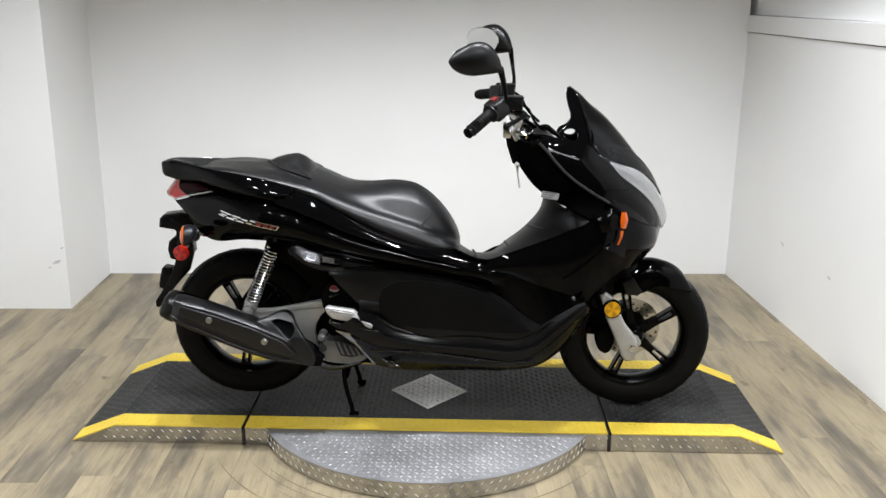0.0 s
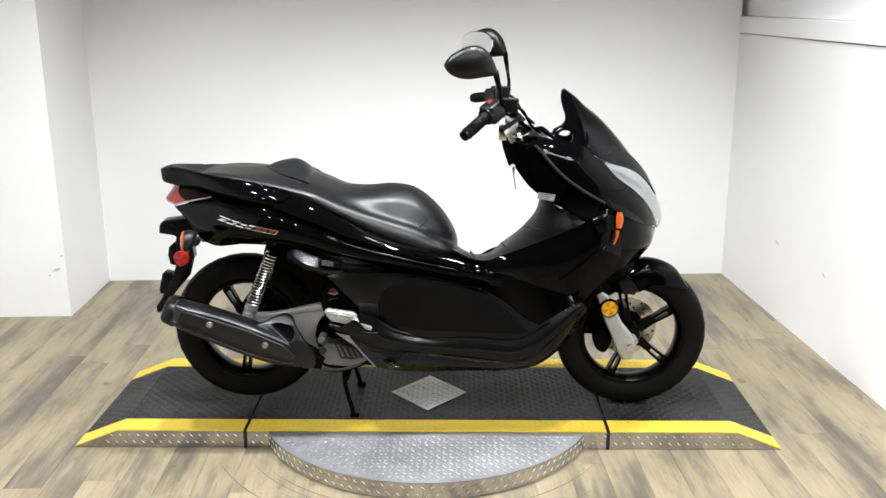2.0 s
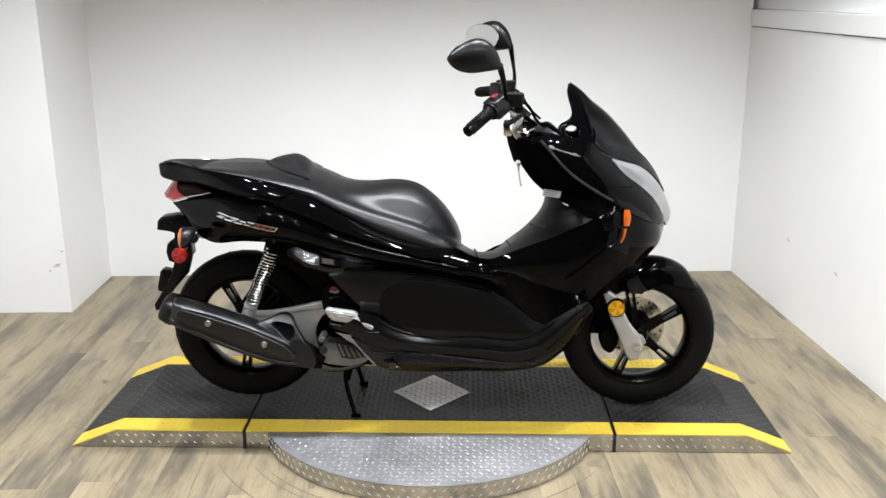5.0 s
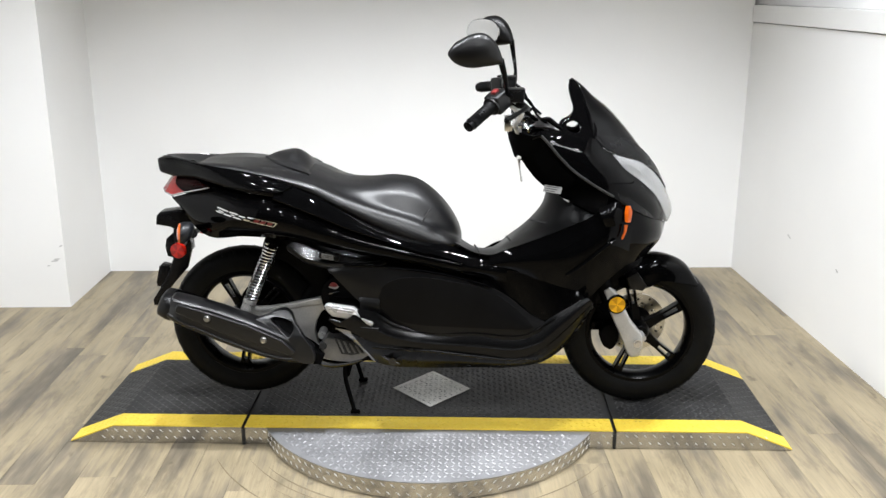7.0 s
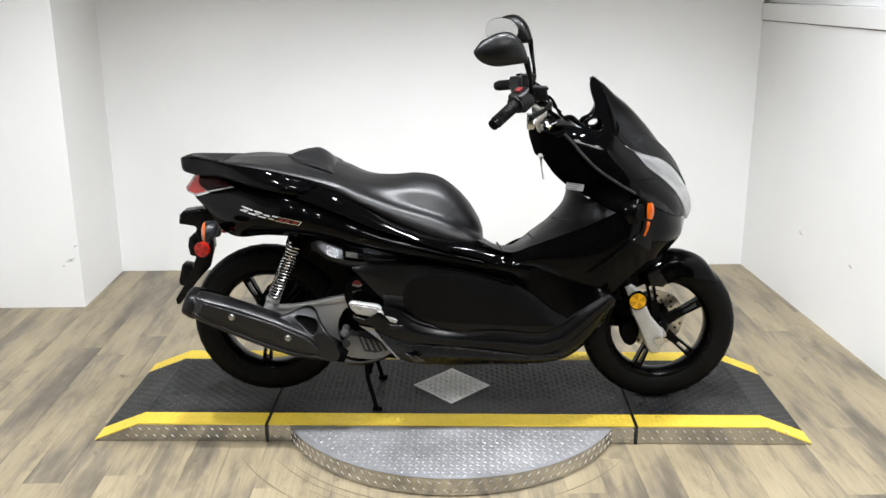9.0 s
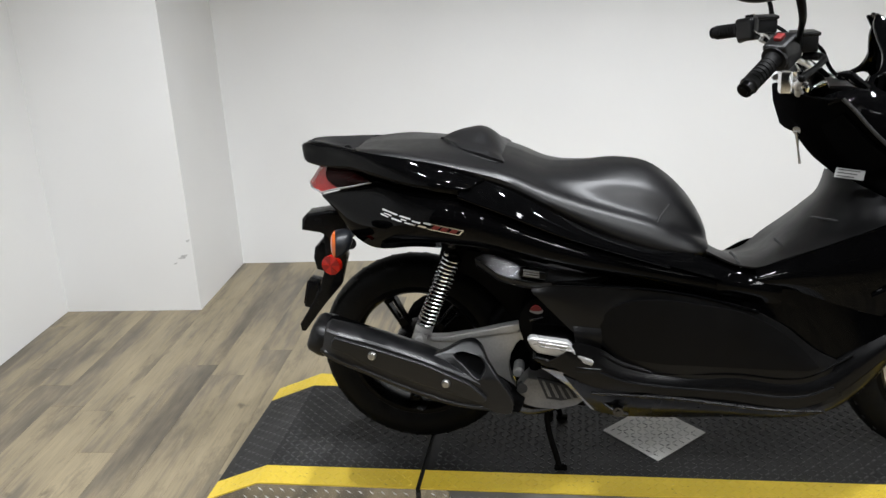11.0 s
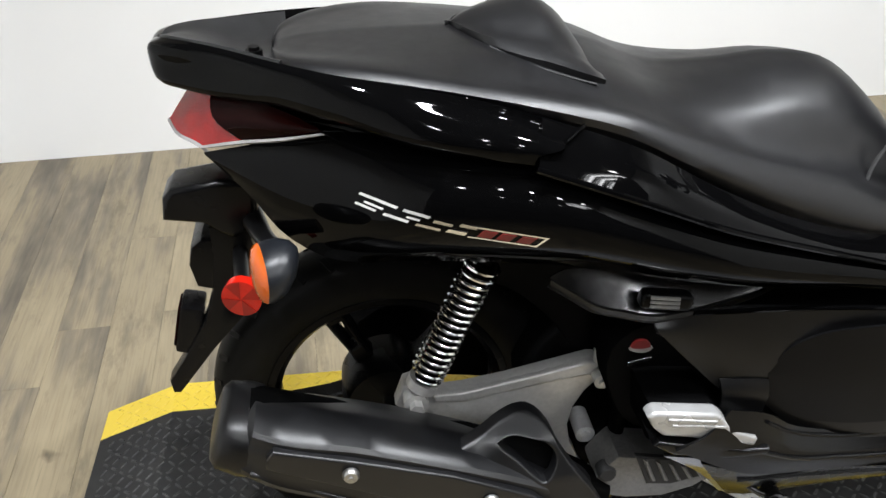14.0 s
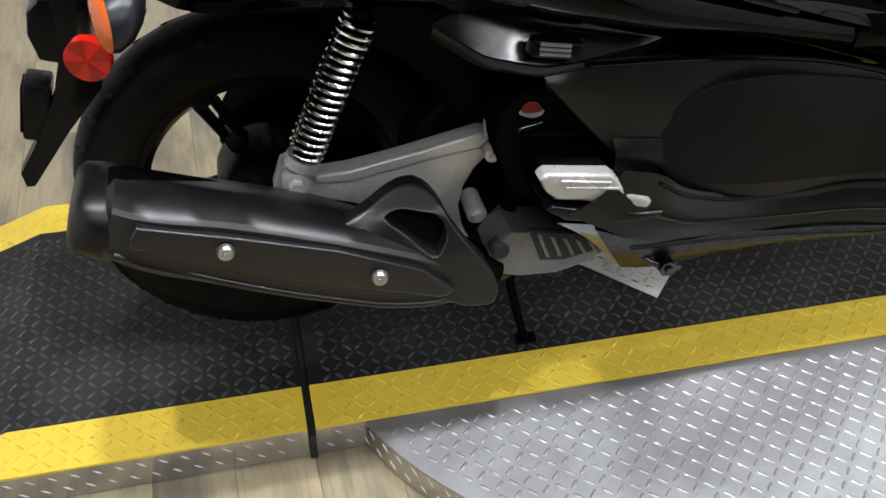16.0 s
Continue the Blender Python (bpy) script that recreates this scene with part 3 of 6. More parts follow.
def curved(outline, n):
    """A closed outline smoothed to n points."""
    k = len(outline)
    p = resample([(*outline[i % k], 0) for i in range(-2, k + 3)], 6 * n)
    a = np.argmin(((p[:, :2] - outline[0]) ** 2).sum(1)[: 3 * n])
    b = 3 * n + np.argmin(((p[:, :2] - outline[0]) ** 2).sum(1)[3 * n :])
    q = p[np.linspace(a, b, n + 1).astype(int)[:-1]]
    return [(x, z) for x, z, _ in q]


def rod(a, b, r, n=16, r2=None):
    return tube([a, b], [r, r2 or r], n)


def blob(centre, rx, ry, rz, turn=None, nu=20, nv=12):
    """A rounded pod."""
    bm = bmesh.new()
    bmesh.ops.create_uvsphere(bm, u_segments=nu, v_segments=nv, radius=1)
    m = Matrix.Translation(centre) @ (turn.to_4x4() if turn else Matrix.Identity(4)) @ Matrix.Diagonal((rx, ry, rz, 1))
    return moved(bm, m)


def reflector(r, place, mat, shaded, parent, label):
    """A round reflector: a moulded disc with four facets in a darker, shaded colour."""
    disc = part("reflector", revolve([(0.0005, -0.0074), (r * 0.5, -0.0068), (r, -0.006), (r, 0.008), (0.0005, 0.008)], (0, 0, 0), 28), mat, parent, label)
    disc.matrix_local = place
    for k in range(4):
        bm = bmesh.new()
        pts = [(0.04 * r, 0.25 * math.pi)] + [(r * 0.97, math.pi * u) for u in (0.0, 0.083, 0.166, 0.25)]
        rings = []
        for y in (-0.0084, -0.0066):
            rings.append([bm.verts.new((q * math.cos(a + k * math.pi / 2), y + 0.001 * q / r, q * math.sin(a + k * math.pi / 2))) for q, a in pts])
        bm.faces.new(rings[0])
        bm.faces.new(rings[1][::-1])
        for i in range(5):
            bm.faces.new((rings[0][i], rings[0][(i + 1) % 5], rings[1][(i + 1) % 5], rings[1][i]))
        part("facet", bm, shaded, disc, smooth=0)


# -- wheels --
def wheel(name, centre, r, width, first, label):
    w = width / 2
    rim = part(name, revolve([(r * 0.66, -w * 0.78), (r * 0.70, -w * 0.80), (r * 0.715, -w * 0.72), (r * 0.66, -w * 0.45), (r * 0.65, 0), (r * 0.66, w * 0.45), (r * 0.715, w * 0.72), (r * 0.70, w * 0.80), (r * 0.66, w * 0.78), (r * 0.62, w * 0.5), (r * 0.615, 0), (r * 0.62, -w * 0.5)], centre, 64, True), M_RIM, scooter, label)
    prof = [(r * 0.69, -w * 0.74), (r * 0.74, -w * 0.90), (r * 0.82, -w), (r * 0.90, -w * 0.96), (r * 0.955, -w * 0.78), (r * 0.985, -w * 0.45), (r, 0), (r * 0.985, w * 0.45), (r * 0.955, w * 0.78), (r * 0.90, w * 0.96), (r * 0.82, w), (r * 0.74, w * 0.90), (r * 0.69, w * 0.74), (r * 0.70, 0)]
    part("tyre", revolve(prof, centre, 72, True), M_RUBBER, rim, "black street tyre with grooved tread")
    blocks = []
    for k in range(36):
        a = 2 * math.pi * k / 36
        for s in (-1, 1):
            b = box((-0.014, -0.004, -0.003), (0.014, 0.004, 0.0006), 0.0004, 1)
            moved(b, Matrix.Translation(centre) @ Matrix.Rotation(-a - s * 0.05, 4, "Y") @ Matrix.Translation((0, s * w * 0.62, r * 0.971)) @ Matrix.Rotation(-s * 0.42, 4, "X") @ Matrix.Rotation(radians(62 * s), 4, "Z"))
            blocks.append(b)
    part("tread_relief", joined(*blocks), M_RUBBER, rim)["kind"] = "stuff"
    part("hub", revolve([(0.001, -0.05), (0.022, -0.05), (0.026, -0.045), (0.034, -0.03), (0.036, 0.03), (0.026, 0.045), (0.022, 0.05), (0.001, 0.05)], centre, 32), M_RIM, rim)
    for k in range(5):
        a = radians(first + 72 * k)
        d, t = (math.cos(a), math.sin(a)), (-math.sin(a), math.cos(a))
        at = lambda u, v: (centre[0] + d[0] * u + t[0] * v, centre[2] + d[1] * u + t[1] * v)
        outer = [at(0.028, -0.017), at(0.09, -0.0125), at(r * 0.63, -0.016), at(r * 0.63, 0.016), at(0.09, 0.0125), at(0.028, 0.017)]
        slot = [at(0.095, -0.0055), at(r * 0.56, -0.0065), at(r * 0.56, 0.0065), at(0.095, 0.0055)]
        part("spoke", plate(outer, centre[1] - 0.017, centre[1] + 0.017, slot, 0.003, 1), M_RIM, rim)
    return rim


FW, RW = (0.65, 0.0, 0.262), (-0.683, 0.0, 0.288)
front_wheel = wheel("front_wheel", FW, 0.262, 0.092, 31, "black five-spoke cast front wheel")
rear_wheel = wheel("rear_wheel", RW, 0.261, 0.104, -98, "black five-spoke cast rear wheel")


def brake_disc(centre, y, r):
    bm = revolve([(r * 0.52, y - 0.002), (r, y - 0.002), (r, y + 0.002), (r * 0.52, y + 0.002)], centre, 56, True)
    return bm


disc = part("brake_disc", brake_disc(FW, 0.062, 0.106), M_STEELDISC, front_wheel, "drilled steel brake disc")
holes = []
for k in range(30):
    a = 2 * math.pi * k / 30
    rr = 0.072 + 0.012 * (k % 3)
    holes.append(revolve([(0.0005, 0.0585), (0.0042, 0.0585), (0.0042, 0.0655), (0.0005, 0.0655)], (FW[0] + rr * math.cos(a), 0, FW[2] + rr * math.sin(a)), 10))
part("drill_hole", joined(*holes), M_GAP, disc)["kind"] = "stuff"
part("disc_carrier", revolve([(0.02, 0.05), (0.058, 0.057), (0.06, 0.066), (0.02, 0.07)], FW, 32, True), M_RIM, front_wheel)
part("rear_drum", revolve([(0.001, -0.06), (0.03, -0.062), (0.062, -0.052), (0.070, -0.03), (0.070, 0.03), (0.001, 0.04)], RW, 40), M_RIM, rear_wheel, "dark cast drum brake hub")
part("drive_case", plate(curved([(-0.745, 0.30), (-0.715, 0.36), (-0.66, 0.385), (-0.55, 0.43), (-0.40, 0.45), (-0.25, 0.40), (-0.2, 0.30), (-0.25, 0.21), (-0.42, 0.20), (-0.58, 0.225), (-0.70, 0.235)], 40), 0.075, 0.16, None, 0.014, 2), M_ENGINE, scooter, "black drive case beside the rear wheel")
part("rear_axle_nut", joined(rod((-0.683, -0.03, 0.288), (-0.683, -0.15, 0.288), 0.011, 12), revolve([(0.001, -0.14), (0.016, -0.14), (0.016, -0.118), (0.001, -0.118)], RW, 6)), M_CHROME, rear_wheel)

# -- frame and engine --
engine = part("engine", plate(curved([(-0.50, 0.34), (-0.42, 0.47), (-0.33, 0.48), (-0.22, 0.40), (-0.15, 0.28), (-0.19, 0.205), (-0.30, 0.19), (-0.40, 0.205), (-0.44, 0.27)], 40), -0.110, 0.17, None, 0.02, 3), M_ENGINE, scooter, "dark engine block under the seat")
part("inner_body", loft([ring((x, 0, z), (0, 1, 0), (0, 0, 1), w, hgt, 20, 3.0) for x, z, w, hgt in ((-0.80, 0.72, 0.08, 0.05), (-0.70, 0.71, 0.13, 0.07), (-0.5, 0.68, 0.19, 0.10), (-0.3, 0.60, 0.19, 0.10), (-0.1, 0.50, 0.18, 0.12), (0.0, 0.43, 0.17, 0.09), (0.1, 0.41, 0.17, 0.085), (0.3, 0.42, 0.17, 0.10), (0.42, 0.52, 0.15, 0.11))]), M_ENGINE, scooter, "dark inner frame cover")
part("inner_fender", plate(curved([(-0.60, 0.556), (-0.585, 0.62), (-0.45, 0.64), (-0.30, 0.60), (-0.28, 0.44), (-0.36, 0.40), (-0.425, 0.41), (-0.455, 0.455), (-0.53, 0.527)], 36), -0.118, 0.12, None, 0.012, 2), M_ENGINE, scooter, "black inner fender above the tyre")
part("belly", loft([ring((x, 0, z), (0, 1, 0), (0, 0, 1), w, hgt, 20, 3.0) for x, z, w, hgt in ((-0.42, 0.24, 0.14, 0.05), (-0.25, 0.25, 0.2, 0.06), (0.0, 0.25, 0.20, 0.05), (0.25, 0.26, 0.2, 0.05), (0.36, 0.32, 0.17, 0.05), (0.44, 0.44, 0.15, 0.05))]), M_ENGINE, scooter, "black under tray")
part("rear_mudguard", sheet([[(-0.60 + 0.275 * math.cos(a) - 0.075, y, 0.29 + 0.275 * math.sin(a)) for a in np.linspace(-0.2, 1.05, 12)] for y in (-0.058, -0.05, 0.05, 0.058)], 30, 8, 0.004), M_MATTE, scooter, "black inner rear mudguard")
part("case_cover", plate([(-0.414, 0.271), (-0.403, 0.289), (-0.385, 0.308), (-0.293, 0.289), (-0.258, 0.266), (-0.247, 0.251), (-0.270, 0.235), (-0.314, 0.223), (-0.368, 0.227), (-0.396, 0.236)], -0.225, -0.16, None, 0.007, 2), M_CASE, engine, "grey cast lower case cover")
part("grille", plate([(-0.362, 0.309), (-0.295, 0.294), (-0.251, 0.261), (-0.307, 0.249), (-0.341, 0.254)], -0.2285, -0.218, None, 0.002, 1), M_GAP, engine, "dark slotted grille")
for k in range(5):
    x, z = -0.352 + 0.0185 * k, 0.304 - 0.0062 * k
    part("grille_slat", prism([(x, z), (x + 0.007, z - 0.002), (x + 0.023, z - 0.044 + 0.0045 * k), (x + 0.016, z - 0.043 + 0.0045 * k)], -0.2315, -0.222, 0.0012, 1), M_CASE, engine)
# dark disc that stands for the shaded bolt hole in the cover
part("case_hole", revolve([(0.001, -0.230), (0.011, -0.230), (0.013, -0.226), (0.013, -0.21), (0.001, -0.21)], (-0.399, 0, 0.280), 20), M_GAP, engine)
shroud = part("fan_shroud", plate(curved([(-0.400, 0.47), (-0.37, 0.500), (-0.31, 0.50), (-0.25, 0.44), (-0.19, 0.36), (-0.205, 0.33), (-0.29, 0.322), (-0.365, 0.335), (-0.392, 0.38)], 30), -0.194, -0.12, None, 0.012, 2), M_ENGINE, scooter, "black plastic engine shroud")
part("guard_mount", plate([(-0.372, 0.44), (-0.29, 0.43), (-0.262, 0.40), (-0.21, 0.37), (-0.20, 0.345), (-0.30, 0.352), (-0.366, 0.375)], -0.270, -0.18, None, 0.010, 2), M_ENGINE, shroud)
part("silver_cover", plate([(-0.380, 0.436), (-0.376, 0.441), (-0.370, 0.444), (-0.290, 0.432), (-0.281, 0.425), (-0.266, 0.403), (-0.233, 0.388), (-0.229, 0.382), (-0.233, 0.372), (-0.259, 0.378), (-0.321, 0.397), (-0.357, 0.404), (-0.371, 0.418)], -0.293, -0.268, None, 0.007, 4), M_ALU_BRIGHT, shroud, "bright silver engine guard")
for k in range(2):
    part("cover_ridge", rod((-0.354 + 0.006 * k, -0.2925, 0.432 - 0.010 * k), (-0.290 + 0.012 * k, -0.2925, 0.421 - 0.010 * k), 0.0024, 10), M_ALU_BRIGHT, shroud)
part("side_rib", plate([(-0.369, 0.392), (-0.362, 0.398), (-0.297, 0.380), (-0.240, 0.369), (-0.212, 0.368), (-0.214, 0.358), (-0.265, 0.357), (-0.341, 0.373)], -0.296, -0.22, None, 0.007, 4), M_LIP, scooter, "glossy black engine side rib")
both("kick_cover", [[(-0.350, -0.288, 0.366), (-0.275, -0.288, 0.351), (-0.208, -0.284, 0.340)], [(-0.318, -0.281, 0.340), (-0.262, -0.282, 0.326), (-0.203, -0.281, 0.322)], [(-0.284, -0.263, 0.302), (-0.252, -0.262, 0.290), (-0.222, -0.264, 0.292)], [(-0.236, -0.233, 0.232), (-0.220, -0.232, 0.228), (-0.203, -0.233, 0.227)]], M_SMOKED, scooter, "smoked chrome pointed flare under the engine guard", 24, 14, 0.005)
both("slot_edge", [[(-0.236, -0.276, 0.300), (-0.042, -0.268, 0.284), (0.210, -0.272, 0.259), (0.285, -0.278, 0.262)], [(-0.236, -0.279, 0.296), (-0.042, -0.271, 0.280), (0.210, -0.275, 0.255), (0.285, -0.281, 0.258)], [(-0.236, -0.276, 0.292), (-0.042, -0.268, 0.276), (0.210, -0.272, 0.251), (0.285, -0.278, 0.254)]], M_UNDER, scooter, "thin raised edge along the lower cover", 30, 6, 0.003)
arm = part("swingarm", plate([(-0.680, 0.366), (-0.668, 0.400), (-0.652, 0.405), (-0.634, 0.396), (-0.628, 0.378), (-0.585, 0.380), (-0.523, 0.390), (-0.478, 0.400), (-0.411, 0.415), (-0.394, 0.412), (-0.386, 0.390), (-0.397, 0.381), (-0.416, 0.360), (-0.430, 0.333), (-0.436, 0.300), (-0.430, 0.265), (-0.414, 0.231), (-0.390, 0.195), (-0.403, 0.176), (-0.443, 0.226), (-0.524, 0.290), (-0.600, 0.319), (-0.657, 0.344)], -0.145, -0.118, None, 0.004, 2), M_ALU, scooter, "cast silver swingarm")
part("arm_rib", plate([(-0.629, 0.381), (-0.586, 0.382), (-0.479, 0.402), (-0.412, 0.417), (-0.396, 0.411), (-0.411, 0.394), (-0.479, 0.385), (-0.583, 0.366), (-0.627, 0.369)], -0.151, -0.140, None, 0.004, 3), M_ALU, arm, "raised upper rib of the swingarm")
part("arm_bolt", joined(rod((-0.398, -0.14, 0.392), (-0.398, -0.166, 0.392), 0.011), rod((-0.398, -0.16, 0.392), (-0.398, -0.172, 0.392), 0.006, 6), rod((-0.402, -0.145, 0.408), (-0.402, -0.145, 0.434), 0.0055, 10)), M_ALU, arm)
part("pivot_bolt", joined(rod((-0.412, -0.11, 0.289), (-0.412, -0.156, 0.289), 0.014, 20), rod((-0.412, -0.152, 0.289), (-0.412, -0.163, 0.289), 0.008, 6)), M_POLISH, scooter, "bright pivot bolt")
part("hose_bracket", tube([(-0.352, -0.15, 0.43), (-0.362, -0.160, 0.38), (-0.370, -0.165, 0.33), (-0.372, -0.17, 0.28), (-0.362, -0.17, 0.24)], [0.010, 0.012, 0.012, 0.011, 0.010], 12, 18), M_ENGINE, scooter, "black hose beside the swingarm")
stk = part("warning_sticker", plate(curved([(-0.378, 0.470), (-0.372, 0.466), (-0.350, 0.465), (-0.346, 0.469), (-0.352, 0.474), (-0.372, 0.475)], 20), -0.1975, -0.1925, None, 0), M_LABEL, scooter, "small white and red sticker", smooth=0)
part("label_strip", plate([(-0.378, 0.442), (-0.347, 0.449), (-0.346, 0.455), (-0.378, 0.449)], -0.198, -0.1925, None, 0.001, 1), M_GREY, stk, "small grey strip", smooth=0)
part("sticker_band", plate(curved([(-0.376, 0.474), (-0.349, 0.473), (-0.356, 0.482), (-0.368, 0.483)], 16), -0.198, -0.1925, None, 0), M_REDINK, stk, smooth=0)
for s in (-1, 1):
    part("stand_leg", joined(tube([(-0.33, s * 0.11, 0.24), (-0.345, s * 0.120, 0.15), (-0.316, s * 0.132, 0.012)], 0.0072, 10, 8), box((-0.328, s * 0.132 - 0.009, 0.001), (-0.296, s * 0.132 + 0.009, 0.010), 0.003)), M_ENGINE, scooter, "black centre stand leg")
part("stand_bar", rod((-0.34, -0.105, 0.13), (-0.34, 0.105, 0.13), 0.010), M_ENGINE, scooter)
for s in (-1, 1):
    part("stand_tang", joined(tube([(-0.212, s * 0.252, 0.262), (-0.190, s * 0.262, 0.250), (-0.150, s * 0.262, 0.236)], [0.004, 0.005, 0.004], 10, 8), rod((-0.173, s * 0.245, 0.246), (-0.173, s * 0.274, 0.246), 0.012, 18), rod((-0.173, s * 0.270, 0.246), (-0.173, s * 0.278, 0.246), 0.006, 6)), M_GREY, scooter, "small round metal peg on the lower cover")
    off = -0.02 if s < 0 else -0.03
    peg = part("foot_peg", moved(box((-0.030, -0.010, -0.011), (0.034, 0.010, 0.011), 0.007, 3), Matrix.Translation((-0.366, s * 0.236 + off, 0.588)) @ Matrix.Rotation(radians(10), 4, "Y")), M_RIM, scooter, "folded ribbed metal passenger peg")
    for k in range(3):
        z = 0.583 + 0.0058 * k
        part("peg_rib", rod((-0.386, s * 0.2455 + off, z + 0.004), (-0.350, s * 0.2455 + off, z - 0.002), 0.0024, 8), M_CASE, peg)

# -- rear shocks --
for s in (-1, 1):
    top, low = Vector((-0.557, s * 0.151, 0.600)), Vector((-0.653, s * 0.149, 0.382))
    ax = (low - top).normalized()
    u = ax.orthogonal().normalized()
    v = ax.cross(u)
    shock = part("rear_shock", joined(rod(top, low, 0.010), rod(top + ax * 0.01, low - ax * 0.035, 0.0150, 16)), M_ENGINE, scooter, "rear shock absorber with a bright coil spring")
    turns = 18
    coil = [top + ax * (0.006 + 0.192 * k / (turns * 16)) + (u * math.cos(k * math.pi / 8) + v * math.sin(k * math.pi / 8)) * 0.0215 for k in range(turns * 16 + 1)]
    part("spring", tube([tuple(p) for p in coil], 0.0030, 7), M_CHROME if s < 0 else M_RIM, shock, "chromed coil spring" if s < 0 else "black coil spring")
    part("lower_eye", joined(rod(low - ax * 0.034, low - ax * 0.020, 0.022, 18), rod(low - ax * 0.022, low, 0.012, 14), rod(low - Vector((0, 0.018, 0)), low + Vector((0, 0.018, 0)), 0.017, 18), rod(low - Vector((0, 0.030, 0)), low + Vector((0, 0.030, 0)), 0.010, 6)), M_ALU, shock)

# -- exhaust --
AX = Vector((1, 0.0, -0.392)).normalized()
UPX = Vector((0.392, 0, 1)).normalized()


def axis_point(x, dy=0.0):
    return (x, -0.215 + dy, 0.420 - 0.392 * (x + 0.87))


muffler = part("muffler", loft([ring(axis_point(x), (0, 1, 0), UPX, w, hgt, 28, 2.6) for x, w, hgt in ((-0.875, 0.046, 0.040), (-0.86, 0.050, 0.044), (-0.60, 0.056, 0.050), (-0.50, 0.050, 0.046), (-0.44, 0.035, 0.035), (-0.40, 0.022, 0.022))]), M_ENGINE, scooter, "black muffler with a moulded heat shield")
part("end_cap", loft([ring(tuple(Vector(axis_point(x)) - Vector((0, 0, 0.006))), (0, 1, 0), UPX, w, hgt, 28, 2.8) for x, w, hgt in ((-0.907, 0.036, 0.024), (-0.905, 0.050, 0.034), (-0.898, 0.059, 0.040), (-0.874, 0.064, 0.044), (-0.860, 0.062, 0.044))]), M_MATTE, muffler, "rounded black end cap")
part("tail_pipe", revolve([(0.014, 0), (0.018, 0), (0.018, 0.05), (0.014, 0.05)], (0, 0, 0), 20, True), M_GAP, muffler).matrix_local = Matrix.Translation(axis_point(-0.902)) @ AX.to_track_quat("Y", "Z").to_matrix().to_4x4()


def shield_ring(x, w, top, low):
    """A flat-topped section: level inner face, crisp outer shoulder, upright side, tucked bottom."""
    yc, zc = -0.213, axis_point(x)[2]
    pts = [(0.048, low - 0.012), (0.048, top - 0.022), (0.036, top - 0.014), (-0.006, top + 0.004), (-0.016, top + 0.006), (-0.60 * w, top + 0.004), (-0.86 * w, top - 0.001), (-0.93 * w, top - 0.006), (-0.945 * w, top - 0.011), (-0.94 * w, top - 0.016), (-0.975 * w, top - 0.022), (-0.985 * w, top - 0.030), (-0.99 * w, low + 0.016), (-0.985 * w, low + 0.006), (-1.02 * w, low), (-0.99 * w, low - 0.008), (-0.80 * w, low - 0.019), (-0.40 * w, low - 0.028), (0.01, low - 0.028)]
    return [(x + 0.392 * u / 1.15, yc + y, zc + u / 1.15) for y, u in pts]


SHIELD = [(-0.876, 0.050, 0.034, -0.010), (-0.872, 0.062, 0.040, -0.015), (-0.860, 0.068, 0.042, -0.017), (-0.75, 0.075, 0.056, -0.026), (-0.63, 0.076, 0.059, -0.029), (-0.565, 0.074, 0.056, -0.027), (-0.50, 0.068, 0.048, -0.016), (-0.452, 0.056, 0.040, -0.004), (-0.436, 0.040, 0.030, 0.002)]
shield = part("heat_shield", loft([shield_ring(*row) for row in resample(SHIELD, 26)]), M_SHIELD, muffler, "ribbed black heat shield", smooth=28)


def leaned(bm):
    """The fin's face curves in towards the wheel at its top."""
    for v in bm.verts:
        v.co.y += float(np.interp(v.co.z, (0.25, 0.33, 0.38, 0.41), (0.0, 0.008, 0.030, 0.075)))
    return bm


part("shield_fin", leaned(plate(curved([(-0.642, 0.363), (-0.606, 0.379), (-0.577, 0.388), (-0.544, 0.399), (-0.529, 0.402), (-0.508, 0.401), (-0.49, 0.39), (-0.476, 0.365), (-0.456, 0.336), (-0.434, 0.304), (-0.417, 0.261), (-0.422, 0.244), (-0.449, 0.242), (-0.503, 0.269), (-0.573, 0.316)], 64), -0.284, -0.262, curved([(-0.558, 0.38), (-0.547, 0.384), (-0.517, 0.382), (-0.492, 0.374), (-0.483, 0.357), (-0.488, 0.339), (-0.498, 0.327), (-0.514, 0.339), (-0.534, 0.359), (-0.55, 0.372)], 30), 0.009, 4)), M_SHIELD, shield, "black fin with a triangular opening")
# black plate added behind the fin's opening to stand for the shade inside
part("opening_shade", leaned(plate(curved([(-0.579, 0.378), (-0.539, 0.389), (-0.504, 0.384), (-0.475, 0.352), (-0.492, 0.316), (-0.54, 0.348)], 24), -0.258, -0.245, None, 0.004, 1)), M_ENGINE, shield)
part("shield_strip", plate([(-0.844, 0.414), (-0.842, 0.430), (-0.833, 0.441), (-0.731, 0.410), (-0.619, 0.372), (-0.518, 0.324), (-0.478, 0.284), (-0.486, 0.276), (-0.500, 0.276), (-0.687, 0.340)], -0.2935, -0.280, None, 0.0045, 4), M_SHIELD, shield)
part("shield_bead", tube([(-0.865, -0.281, 0.400), (-0.751, -0.287, 0.346), (-0.622, -0.287, 0.292), (-0.553, -0.285, 0.268), (-0.480, -0.276, 0.256), (-0.440, -0.262, 0.258)], 0.0050, 10, 24), M_SHIELD, shield)
